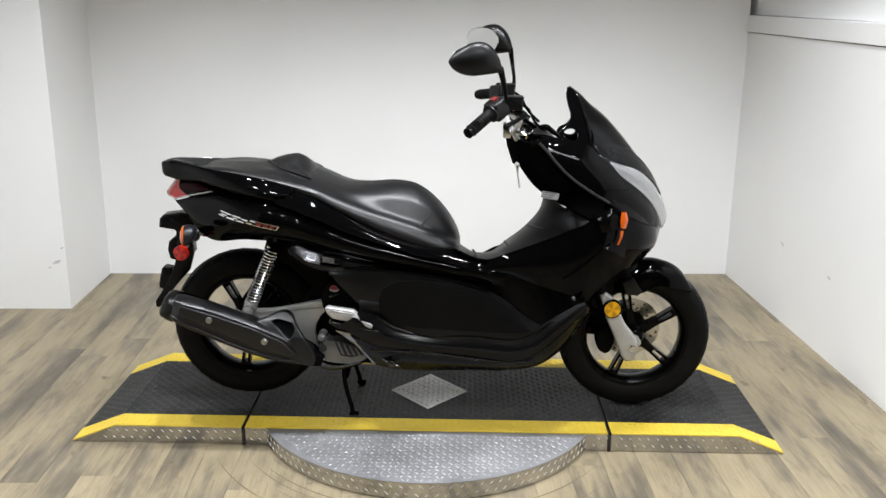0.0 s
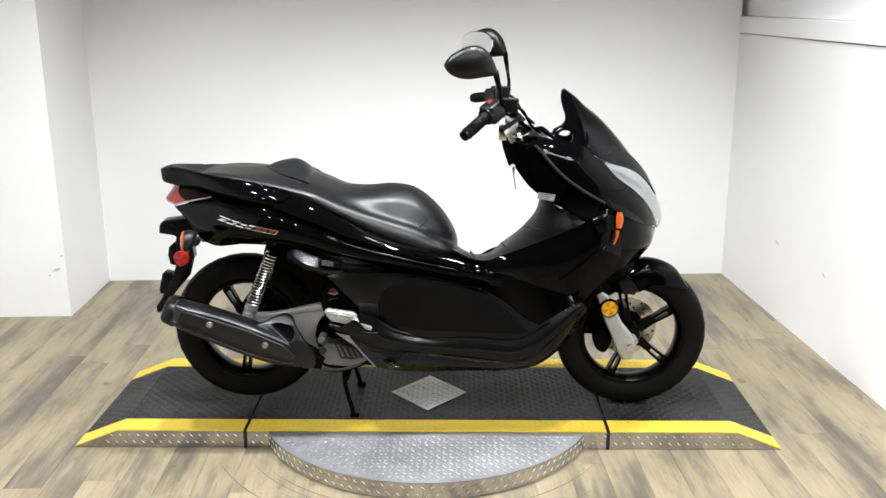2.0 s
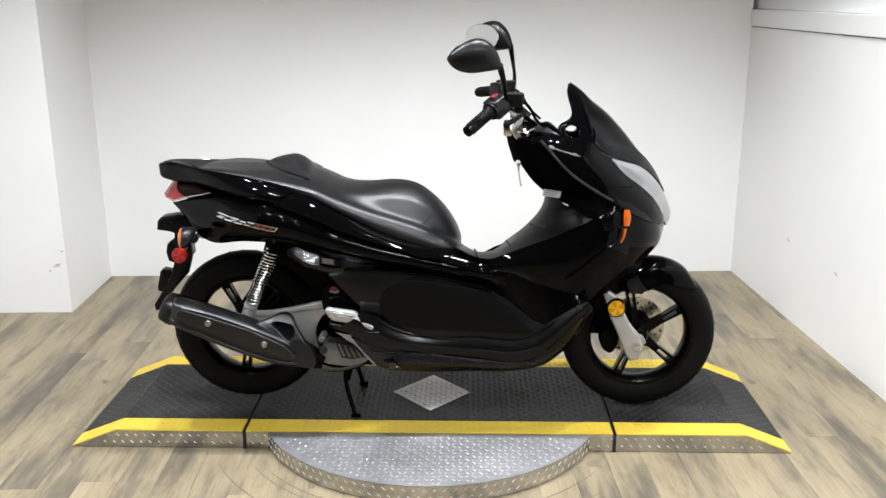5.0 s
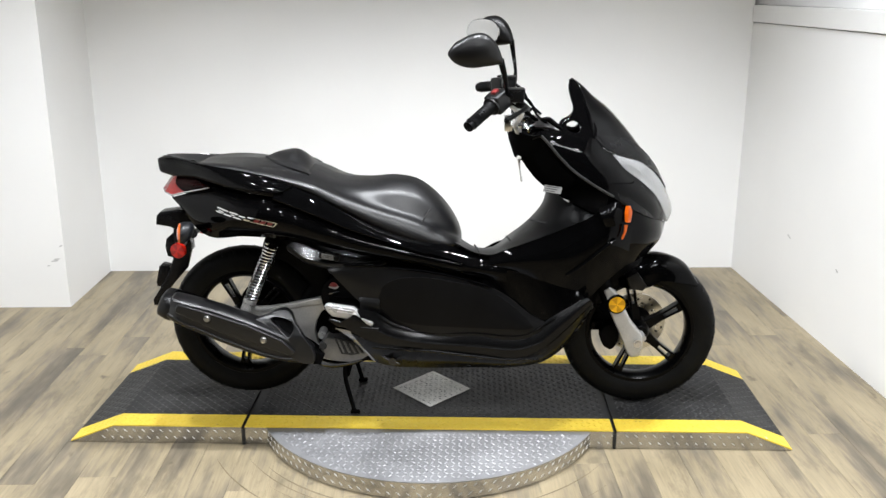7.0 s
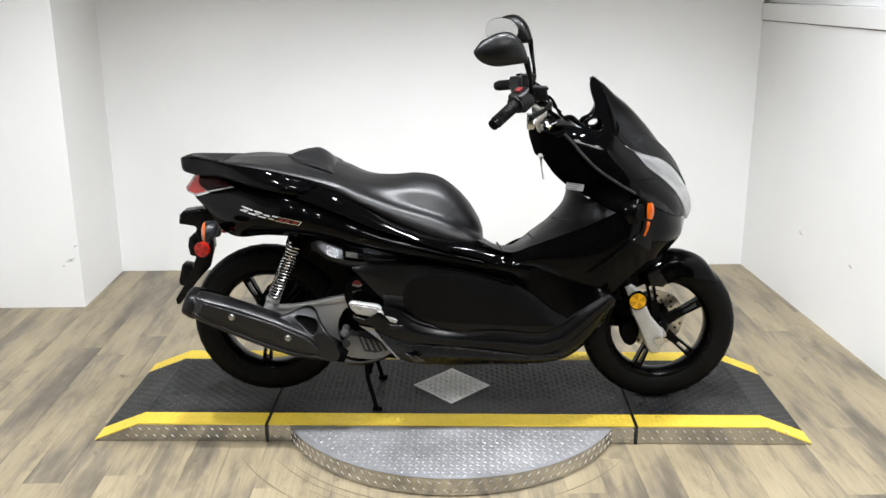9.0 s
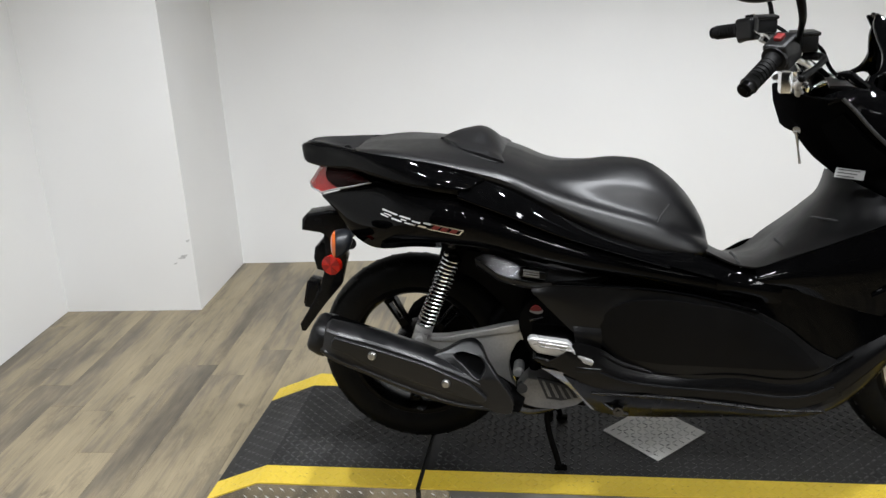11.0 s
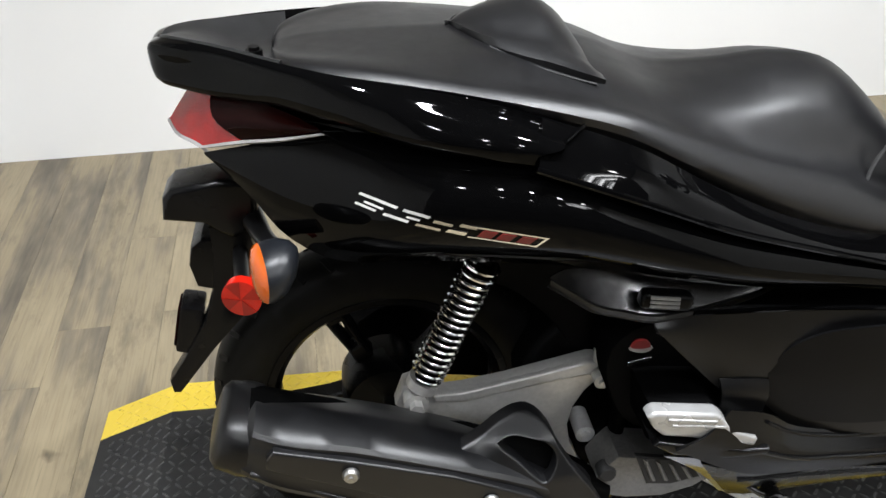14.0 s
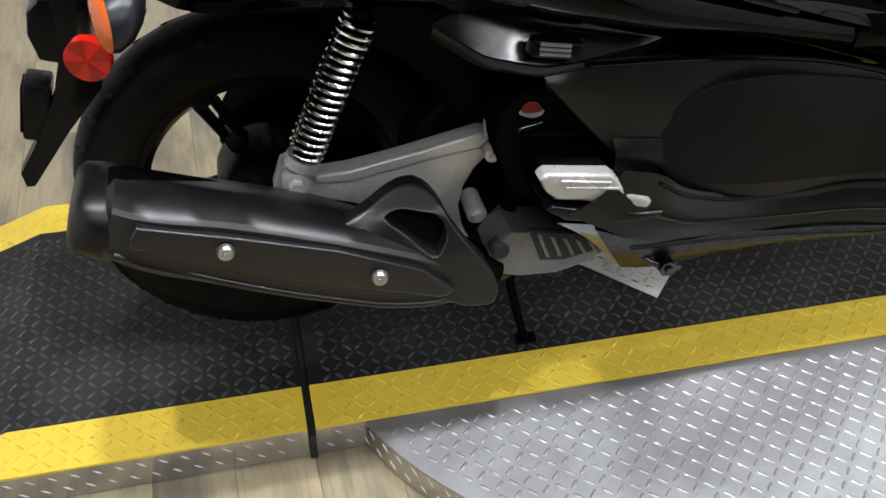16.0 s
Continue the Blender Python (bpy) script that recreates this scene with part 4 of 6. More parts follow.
for c in ((-0.745, 0.397), (-0.573, 0.327)):
    part("shield_bolt", joined(revolve([(0.0005, -0.304), (0.008, -0.303), (0.0105, -0.299), (0.0105, -0.295), (0.0005, -0.295)], (c[0], 0, c[1]), 24), revolve([(0.0005, -0.3062), (0.004, -0.3062), (0.004, -0.302), (0.0005, -0.302)], (c[0], 0, c[1]), 6)), M_BOLT, shield, "bright round-head bolt")
part("exhaust_pipe", tube([(-0.43, -0.215, 0.235), (-0.395, -0.19, 0.205), (-0.33, -0.14, 0.188), (-0.22, -0.06, 0.205)], 0.013, 12, 16), M_GREY, muffler)

# -- seat --
SEAT = [(-0.8, 0.032, 0.848, 0.012, 0.847, 0.842), (-0.797, 0.075, 0.849, 0.05, 0.852, 0.848), (-0.786, 0.116, 0.85, 0.092, 0.857, 0.854), (-0.76, 0.147, 0.852, 0.122, 0.861, 0.858), (-0.7, 0.18, 0.85, 0.156, 0.863, 0.861), (-0.6, 0.208, 0.837, 0.184, 0.852, 0.861), (-0.5, 0.226, 0.814, 0.198, 0.835, 0.855), (-0.42, 0.229, 0.787, 0.196, 0.816, 0.837), (-0.34, 0.225, 0.741, 0.188, 0.78, 0.805), (-0.25, 0.215, 0.688, 0.178, 0.742, 0.801), (-0.17, 0.206, 0.644, 0.166, 0.714, 0.807), (-0.1, 0.199, 0.617, 0.154, 0.69, 0.794), (-0.045, 0.192, 0.606, 0.14, 0.664, 0.756), (0.005, 0.18, 0.603, 0.118, 0.64, 0.698), (0.028, 0.16, 0.601, 0.098, 0.626, 0.658), (0.04, 0.11, 0.598, 0.062, 0.612, 0.628), (0.044, 0.06, 0.597, 0.03, 0.604, 0.612)]


def seat_ring(x, w, zb, wc, zc, zt):
    half = resample([(0, zb - 0.016), (-w * 0.80, zb - 0.014), (-w * 0.92, zb - 0.009), (-w + 0.004, zb + 0.002), (-w - 0.001, zb + 0.30 * (zc - zb)), (-(w * 0.84 + wc * 0.16), zb + 0.66 * (zc - zb)), (-(w * 0.45 + wc * 0.55), zb + 0.92 * (zc - zb)), (-wc, zc), (-wc * 0.72, zc + 0.60 * (zt - zc)), (-wc * 0.36, zc + 0.90 * (zt - zc)), (0, zt)], 46)
    mid = LEAN_Y / 2
    half[:, 0] = half[:, 0] * (w - mid) / w - mid
    half[:, 1] -= 0.006
    return [(x, y, z) for y, z in half] + [(x, -y - 2 * mid, z - DROP * max(0, -y - mid)) for y, z in half[-2:0:-1]]


st = resample(SEAT, 60)
seat = part("seat", loft([seat_ring(*row) for row in st]), M_SEAT, scooter, "black vinyl two-level seat")
pad_rows = [(-0.592, 0.012, 0.862, 0.86), (-0.575, 0.055, 0.862, 0.871), (-0.55, 0.102, 0.856, 0.881), (-0.52, 0.137, 0.849, 0.888), (-0.487, 0.158, 0.842, 0.89), (-0.464, 0.166, 0.836, 0.877), (-0.442, 0.172, 0.831, 0.853), (-0.43, 0.169, 0.826, 0.833)]


def pad_ring(x, w, zs, zt):
    half = resample([(0, zs - 0.03), (-w * 0.85, zs - 0.022), (-w * 0.97, zs - 0.006), (-w * 0.985, zs + 0.003), (-w * 0.66, zs + 0.48 * (zt - zs)), (-w * 0.30, zs + 0.88 * (zt - zs)), (0, zt)], 18)
    mid = LEAN_Y / 2
    half[:, 0] = half[:, 0] * (w - mid) / max(w, 0.03) - mid
    half[:, 1] -= 0.006
    return [(x, y, z) for y, z in half] + [(x, -y - 2 * mid, z - DROP * max(0, -y - mid)) for y, z in half[-2:0:-1]]


part("lumbar_pad", loft([pad_ring(*row) for row in resample(pad_rows, 22)]), M_SEAT, seat, "wedge-shaped black lumbar pad")
for s in (-1, 1):
    if s < 0:
        part("pad_seam", tube([(x, s * w * 1.005 - (LEAN_Y if s > 0 else 0), zs - 0.005) for x, w, zs, _ in pad_rows[2:7]], 0.0016, 6, 24), M_GAP, seat)
    off = LEAN_Y + 0.012 if s > 0 else 0
    part("seam", tube([(-0.055, s * 0.143 - off, 0.712), (-0.075, s * 0.153 - off, 0.686), (-0.088, s * 0.168 - off, 0.656), (-0.090, s * 0.184 - off, 0.628)], 0.0028, 6, 14), M_GAP, seat)

# -- tail --
RAIL_T = [(-0.928, -0.012, 0.855), (-0.924, -0.038, 0.860), (-0.906, -0.054, 0.862), (-0.868, -0.078, 0.861), (-0.785, -0.137, 0.856), (-0.735, -0.165, 0.852), (-0.65, -0.197, 0.844), (-0.55, -0.222, 0.826), (-0.492, -0.230, 0.806)]
RAIL_M = [(-0.944, -0.012, 0.833), (-0.940, -0.042, 0.834), (-0.915, -0.062, 0.836), (-0.868, -0.090, 0.837), (-0.785, -0.150, 0.836), (-0.735, -0.184, 0.833), (-0.64, -0.226, 0.820), (-0.555, -0.250, 0.806), (-0.497, -0.258, 0.792)]
RAIL_B = [(-0.930, -0.012, 0.807), (-0.922, -0.042, 0.806), (-0.897, -0.064, 0.803), (-0.855, -0.090, 0.801), (-0.79, -0.132, 0.804), (-0.73, -0.176, 0.799), (-0.63, -0.234, 0.787), (-0.545, -0.258, 0.778), (-0.525, -0.260, 0.775)]
swell = lambda x: min(1.0, max(0.0, (-x - 0.5) / 0.25))
RAIL_U = [(x - 0.013 if x < -0.9 else x - 0.003, y - (0.010 * swell(x) if y < -0.02 else 0), z - 0.006) for x, y, z in RAIL_T]
RAIL_D = [(x - 0.010 if x < -0.9 else x - 0.003, y - (0.008 * swell(x) if y < -0.02 else 0), z + 0.006) for x, y, z in RAIL_B]
for m in (False, True):
    part("grab_rail", sheet([RAIL_T, RAIL_U, RAIL_M, RAIL_D, RAIL_B], 48, 14, 0.010, m, 0.0, 0.024, 0.11), M_GLOSS, scooter, "glossy black rear grab rail")
tray_r = [(-0.930, -0.014, 0.852), (-0.922, -0.036, 0.8585), (-0.904, -0.052, 0.860), (-0.866, -0.076, 0.859), (-0.788, -0.129, 0.853)]
tray_i = [(-0.930, -0.013, 0.852), (-0.905, -0.026, 0.855), (-0.88, -0.034, 0.850), (-0.85, -0.044, 0.839), (-0.785, -0.064, 0.832)]
far = lambda e: [(x, -y - 0.024, z - 0.001 - 0.11 * max(0, -y + 0.001)) for x, y, z in e]
tail = part("tail_tray", sheet([tray_r, tray_i, far(tray_i), far(tray_r)], 24, 14, 0.004), M_TRAY, scooter, "grey-black satin plastic tail deck behind the seat")
part("tray_bolt", joined(rod((-0.818, -0.068, 0.830), (-0.818, -0.068, 0.850), 0.010, 18), rod((-0.818, -0.068, 0.850), (-0.818, -0.068, 0.854), 0.007, 6)), M_RIM, tail)
red_t = [(-0.895, -0.025, 0.806), (-0.886, -0.050, 0.805), (-0.874, -0.068, 0.805)]
red_b = [(-0.934, -0.025, 0.753), (-0.922, -0.050, 0.746), (-0.890, -0.082, 0.741), (-0.842, -0.112, 0.758)]
both("tail_light", [red_t, bulged(red_t, red_b, 0.006), red_b], M_RED, scooter, "red tail light lens", 24, 8, 0.006)
both("tail_light_side", [[(-0.874, -0.067, 0.805), (-0.80, -0.124, 0.802), (-0.752, -0.156, 0.788)], [(-0.872, -0.092, 0.780), (-0.80, -0.138, 0.785), (-0.750, -0.160, 0.786)], [(-0.842, -0.111, 0.758), (-0.80, -0.136, 0.770), (-0.748, -0.161, 0.784)]], M_REDDARK, scooter, "dark red side part of the tail light", 18, 8, 0.005)
clr_b = [(-0.926, -0.025, 0.746), (-0.917, -0.047, 0.740), (-0.889, -0.080, 0.733), (-0.861, -0.098, 0.709), (-0.832, -0.107, 0.676)]
clr_t = [(-0.936, -0.025, 0.752), (-0.924, -0.050, 0.744), (-0.893, -0.083, 0.739), (-0.865, -0.100, 0.713), (-0.831, -0.109, 0.679)]
both("tail_lens", [clr_t, clr_b], M_LENS_EDGE, scooter, "clear lower tail lens", 20, 5, 0.004)
both("lens_rim", [[(-0.892, -0.084, 0.742), (-0.84, -0.114, 0.759), (-0.80, -0.139, 0.770), (-0.748, -0.164, 0.784)], [(-0.892, -0.086, 0.7395), (-0.84, -0.117, 0.7565), (-0.80, -0.142, 0.768), (-0.744, -0.167, 0.7833)]], M_LENS_EDGE, scooter, "thin clear edge under the tail light", 16, 3, 0.003)
part("tail_core", loft([ring((x, 0, z), (0, 1, 0), (0, 0, 1), w, hgt, 20, 2.8) for x, z, w, hgt in ((-0.898, 0.778, 0.025, 0.02), (-0.87, 0.77, 0.05, 0.028), (-0.82, 0.75, 0.085, 0.045), (-0.70, 0.74, 0.15, 0.07))]), M_GLOSS, scooter)
bracket = part("licence_light_bracket", plate([(-0.954, 0.640), (-0.950, 0.670), (-0.938, 0.682), (-0.88, 0.690), (-0.835, 0.685), (-0.838, 0.622), (-0.872, 0.608), (-0.885, 0.616), (-0.905, 0.632)], -0.078, -0.015, None, 0.008, 3), M_UNDER, scooter, "black rear bracket with a plate light")
part("mudflap", plate([(-0.902, 0.620), (-0.852, 0.622), (-0.846, 0.560), (-0.868, 0.486), (-0.917, 0.432), (-0.976, 0.357), (-0.987, 0.358), (-0.989, 0.378), (-0.966, 0.412), (-0.925, 0.480), (-0.908, 0.530), (-0.902, 0.575)], -0.066, -0.036, None, 0.004, 2), M_UNDER, bracket, "tapered black rear mudflap")
rr = part("rear_reflector", moved(box((-0.966, -0.062, 0.420), (-0.934, -0.012, 0.496), 0.006), Matrix.Translation((-0.95, 0, 0.46)) @ Matrix.Rotation(radians(14), 4, "Y") @ Matrix.Translation((0.95, 0, -0.46))), M_UNDER, bracket)
part("reflector_face", moved(box((-0.969, -0.056, 0.427), (-0.965, -0.018, 0.490), 0.002), Matrix.Translation((-0.95, 0, 0.46)) @ Matrix.Rotation(radians(14), 4, "Y") @ Matrix.Translation((0.95, 0, -0.46))), M_REDDARK, rr, "dark red rectangular reflector")
part("plate_hanger", plate([(-0.930, 0.588), (-0.915, 0.600), (-0.870, 0.592), (-0.868, 0.530), (-0.905, 0.520), (-0.930, 0.528), (-0.936, 0.560)], -0.060, 0.055, None, 0.006, 2), M_UNDER, bracket)
for s in (-1, 1):
    tilt, up = (0.22, s * 0.94, -0.24), (0.12, s * 0.22, 0.97)
    sig = part("rear_indicator", loft([ring((-0.824 + dx, s * 0.220 - 0.02 - s * dz, 0.656 + dz), tilt, up, w * 0.9, hgt * 0.92, 24, 2.2) for dx, dz, w, hgt in ((0.0, 0, 0.0405, 0.0315), (0.008, 0.001, 0.042, 0.033), (0.022, 0.005, 0.037, 0.030), (0.034, 0.010, 0.024, 0.021), (0.040, 0.013, 0.009, 0.010))]), M_POD, scooter, "black rear turn signal with an amber lens")
    part("amber_lens", loft([ring((-0.824 + dx, s * 0.220 - 0.02, 0.656), tilt, up, w * 0.9, hgt * 0.92, 24, 2.2) for dx, w, hgt in ((-0.011, 0.006, 0.006), (-0.010, 0.020, 0.017), (-0.007, 0.032, 0.026), (-0.003, 0.0385, 0.0305), (0.0005, 0.0412, 0.0322))]), M_AMBER, sig, "amber lens")
    part("indicator_stalk", tube([(-0.80, s * 0.19, 0.64), (-0.825, s * 0.13, 0.632), (-0.85, s * 0.05, 0.63)], [0.014, 0.012, 0.016], 12, 8), M_MATTE, sig)
    reflector(0.0245, Matrix.Translation((-0.858, s * 0.152 - 0.014, 0.579)) @ Matrix.Rotation(radians(-12 if s < 0 else 192), 4, "Z"), M_RREF, M_RREF2, scooter, "round red side reflector")
    part("reflector_arm", rod((-0.858, s * 0.148 - 0.014, 0.579), (-0.87, s * 0.03, 0.582), 0.010, 10), M_MATTE, scooter)

# -- body panels --
RIDGE = [(-0.889, -0.088, 0.735), (-0.84, -0.119, 0.751), (-0.80, -0.144, 0.763), (-0.745, -0.172, 0.779), (-0.655, -0.224, 0.782), (-0.527, -0.262, 0.775), (-0.405, -0.270, 0.726), (-0.30, -0.264, 0.680), (-0.20, -0.250, 0.642), (-0.06, -0.232, 0.592), (0.065, -0.222, 0.550), (0.15, -0.222, 0.530)]
LOW = [(-0.887, -0.090, 0.732), (-0.835, -0.124, 0.688), (-0.805, -0.138, 0.648), (-0.768, -0.158, 0.628), (-0.63, -0.216, 0.640), (-0.56, -0.230, 0.640), (-0.499, -0.235, 0.635), (-0.436, -0.232, 0.619), (-0.362, -0.226, 0.596), (-0.287, -0.218, 0.577), (-0.21, -0.212, 0.562), (-0.13, -0.210, 0.549), (0.01, -0.204, 0.513), (0.15, -0.208, 0.480)]
UPPER = [(-0.515, -0.226, 0.815), (-0.41, -0.234, 0.776), (-0.307, -0.230, 0.716), (-0.203, -0.218, 0.663), (-0.097, -0.204, 0.625), (0.01, -0.192, 0.604), (0.09, -0.192, 0.580), (0.15, -0.20, 0.572)]
def rounded_side(top, low):
    """A side that rolls in under the rail at its top and bellies out below it."""
    a, b = resample(top, 18), resample(low, 18)
    out = []
    for f, push in ((0.0, -0.034), (0.10, -0.008), (0.28, 0.018), (0.52, 0.032), (0.78, 0.024)):
        c = a * (1 - f) + b * f
        grow = np.clip((c[:, 0] + 0.89) / 0.22, 0, 1) * np.clip((0.10 - c[:, 0]) / 0.35, 0.15, 1)
        c[:, 1] -= push * grow
        out.append([tuple(q) for q in c])
    return out + [low]


COWL_EDGES = rounded_side(RIDGE, LOW)
both("rear_cowl", COWL_EDGES, M_GLOSS, scooter, "glossy black tail side panel", 56, 18, 0.004, 0.08)
UPPER_LOW = [(-0.525, -0.266, 0.776), (-0.405, -0.274, 0.730), (-0.30, -0.268, 0.684), (-0.20, -0.254, 0.646), (-0.06, -0.236, 0.596), (0.065, -0.226, 0.555), (0.15, -0.226, 0.534)]
both("side_cover", [UPPER, bulged(UPPER, UPPER_LOW, 0.010), UPPER_LOW], M_GLOSS, scooter, "glossy black side cover below the seat", 48, 8, 0.004, 0.08)
trim_o = [(-0.498, -0.236, 0.614), (-0.472, -0.243, 0.598), (-0.446, -0.250, 0.582), (-0.413, -0.251, 0.571), (-0.377, -0.256, 0.564), (-0.34, -0.250, 0.561), (-0.28, -0.232, 0.558), (-0.22, -0.212, 0.558), (-0.192, -0.202, 0.563)]
trim_i = [(-0.498, -0.235, 0.618), (-0.478, -0.233, 0.626), (-0.46, -0.230, 0.623), (-0.384, -0.223, 0.602), (-0.30, -0.215, 0.580), (-0.22, -0.208, 0.566), (-0.19, -0.201, 0.565)]
both("ledge_trim", [trim_i, trim_o], M_GREY, scooter, "dark silver grained ledge trim", 36, 6, 0.004)
both("ledge_flange", [[(x, y - 0.002, z + 0.001) for x, y, z in trim_o], [(x, y + 0.002, z - 0.010) for x, y, z in trim_o], [(x, y + 0.016, z - 0.020) for x, y, z in trim_o]], M_MATTE, scooter, "dark lower flange of the ledge", 36, 6, 0.004)
M_T = [(-0.370, -0.288, 0.562), (-0.322, -0.284, 0.572), (-0.165, -0.262, 0.556), (0.01, -0.238, 0.522), (0.137, -0.236, 0.484), (0.19, -0.243, 0.456), (0.272, -0.260, 0.396), (0.307, -0.267, 0.381)]
M_L = [(-0.366, -0.296, 0.554), (-0.304, -0.290, 0.484), (-0.27, -0.286, 0.448), (-0.215, -0.278, 0.420), (-0.183, -0.273, 0.388), (-0.148, -0.268, 0.354), (-0.06, -0.258, 0.334), (0.086, -0.252, 0.322), (0.24, -0.268, 0.324), (0.282, -0.272, 0.336)]
def tucked(edge):
    """The rear end of the footboard panels curves in towards the engine."""
    k = lambda x: min(1.0, max(0.0, (-0.06 - x) / 0.24))
    return [(x, y + 0.040 * k(x), z - 0.015 * k(x)) for x, y, z in edge]


M_T, M_L = tucked(M_T), tucked(M_L)
both("floor_side_panel", [M_T, bulged(M_T, M_L, 0.010), M_L], M_MATTE, scooter, "matte black footboard side panel", 48, 10, 0.004)
inset_t = [(-0.215, -0.281, 0.470), (-0.200, -0.280, 0.500), (-0.165, -0.276, 0.520), (-0.10, -0.269, 0.526), (0.01, -0.254, 0.508), (0.117, -0.250, 0.482), (0.18, -0.255, 0.448), (0.245, -0.266, 0.392), (0.266, -0.270, 0.368)]
inset_b = [(-0.215, -0.281, 0.468), (-0.205, -0.281, 0.430), (-0.165, -0.277, 0.392), (-0.10, -0.270, 0.372), (0.0, -0.262, 0.362), (0.086, -0.260, 0.357), (0.20, -0.270, 0.357), (0.255, -0.273, 0.360), (0.267, -0.271, 0.364)]
inset_t, inset_b = tucked(inset_t), tucked(inset_b)
both("panel_inset", [inset_t, bulged(inset_t, inset_b, 0.004), inset_b], M_INSET, scooter, "smooth dark panel insert", 40, 8, 0.004)
both("panel_bump", [tucked(e) for e in [[(-0.276, -0.288, 0.469), (-0.245, -0.287, 0.466), (-0.212, -0.282, 0.460)], [(-0.274, -0.295, 0.458), (-0.245, -0.293, 0.452), (-0.211, -0.287, 0.446)], [(-0.271, -0.293, 0.415), (-0.25, -0.291, 0.412), (-0.212, -0.284, 0.409)]]], M_MATTE, scooter, "", 14, 6, 0.004)
LIP_T = [(-0.27, -0.285, 0.430), (-0.212, -0.276, 0.409), (-0.174, -0.266, 0.378), (-0.12, -0.256, 0.354), (0.086, -0.246, 0.342), (0.247, -0.258, 0.346), (0.334, -0.268, 0.404), (0.412, -0.276, 0.455), (0.432, -0.280, 0.466)]
LIP_M = [(-0.30, -0.298, 0.405), (-0.22, -0.290, 0.362), (-0.17, -0.283, 0.338), (-0.094, -0.270, 0.318), (0.086, -0.262, 0.300), (0.24, -0.277, 0.300), (0.298, -0.285, 0.326), (0.355, -0.288, 0.380), (0.440, -0.287, 0.460)]
LIP_B = [(-0.34, -0.300, 0.384), (-0.236, -0.290, 0.322), (-0.094, -0.270, 0.294), (0.087, -0.260, 0.268), (0.248, -0.276, 0.270), (0.300, -0.284, 0.302), (0.365, -0.286, 0.362), (0.447, -0.284, 0.452)]
both("footboard_lip", [LIP_T, LIP_M, LIP_B], M_LIP, scooter, "raised black footboard lip", 44, 8, 0.004)
UND_T = [(-0.30, -0.292, 0.350), (-0.236, -0.284, 0.318), (-0.094, -0.264, 0.290), (0.087, -0.254, 0.264), (0.25, -0.270, 0.266), (0.302, -0.278, 0.298), (0.368, -0.280, 0.358), (0.450, -0.276, 0.448)]
UND_B = [(-0.225, -0.236, 0.228), (-0.19, -0.230, 0.216), (-0.096, -0.215, 0.203), (0.089, -0.200, 0.199), (0.22, -0.212, 0.206), (0.308, -0.226, 0.232), (0.380, -0.230, 0.292), (0.456, -0.232, 0.415)]
both("under_cover", [UND_T, bulged(UND_T, UND_B, 0.016), UND_B], M_UNDER, scooter, "glossy black lower side cover", 44, 8, 0.004)
both("floor_wedge", [[(0.10, -0.216, 0.498), (0.19, -0.230, 0.540), (0.295, -0.246, 0.516), (0.43, -0.254, 0.466)], [(0.125, -0.232, 0.484), (0.20, -0.236, 0.448), (0.285, -0.256, 0.384), (0.435, -0.276, 0.458)]], M_GLOSS, scooter, "black lower leg cover", 24, 6, 0.004)

def bead(name, pts, r, parent, steps=30, mat=M_GLOSS):
    """A rounded edge along a panel, on each side."""
    for q in (pts, flip(pts)):
        part(name, tube(q, r, 8, steps), mat, parent)


bead("panel_edge", [(-0.527, -0.265, 0.773), (-0.405, -0.274, 0.727), (-0.30, -0.268, 0.681), (-0.20, -0.254, 0.643), (-0.06, -0.236, 0.593)], 0.004, scooter)
bead("seam_line", [(-0.470, -0.232, 0.805), (-0.490, -0.245, 0.796), (-0.512, -0.258, 0.780)], 0.0022, scooter, 10)
bead("cowl_edge", [(0.365, -0.268, 0.535), (0.40, -0.278, 0.560), (0.445, -0.283, 0.600), (0.485, -0.279, 0.632), (0.51, -0.270, 0.650)], 0.005, scooter, 20)
# paler satin bead: the lit line along this crease is put into its colour
bead("cowl_edge", [(0.279, -0.239, 0.959), (0.302, -0.245, 0.936), (0.331, -0.252, 0.902), (0.374, -0.258, 0.860), (0.434, -0.262, 0.818), (0.498, -0.261, 0.780)], 0.0042, scooter, 24, M_TRAY)
bead("panel_edge", tucked([(-0.322, -0.287, 0.572), (-0.165, -0.265, 0.556), (0.01, -0.241, 0.522), (0.137, -0.239, 0.484)]), 0.0032, scooter, 24)

bead("lip_edge", [(-0.215, -0.281, 0.400), (-0.174, -0.274, 0.372), (-0.12, -0.264, 0.350), (0.086, -0.254, 0.338), (0.247, -0.267, 0.340), (0.334, -0.276, 0.398)], 0.0026, scooter, 36, M_LIP)
bead("lip_edge", [(-0.22, -0.292, 0.360), (-0.17, -0.285, 0.336), (-0.094, -0.272, 0.316), (0.086, -0.264, 0.298), (0.24, -0.279, 0.298), (0.298, -0.287, 0.324)], 0.0026, scooter, 36, M_LIP)

# added convex piece: its shape is there to catch a cluster of lamp glints
J_T, J_B = [(0.045, -0.218, 0.572), (0.11, -0.224, 0.570), (0.185, -0.230, 0.556)], [(0.045, -0.222, 0.525), (0.11, -0.227, 0.512), (0.185, -0.234, 0.500)]
both("glint_bulge", [J_T, bulged(J_T, J_B, 0.014), J_B], M_GLOSS, scooter, "small rounded glossy bulge added to catch lamp glints", 20, 12, 0.004, 0.08)

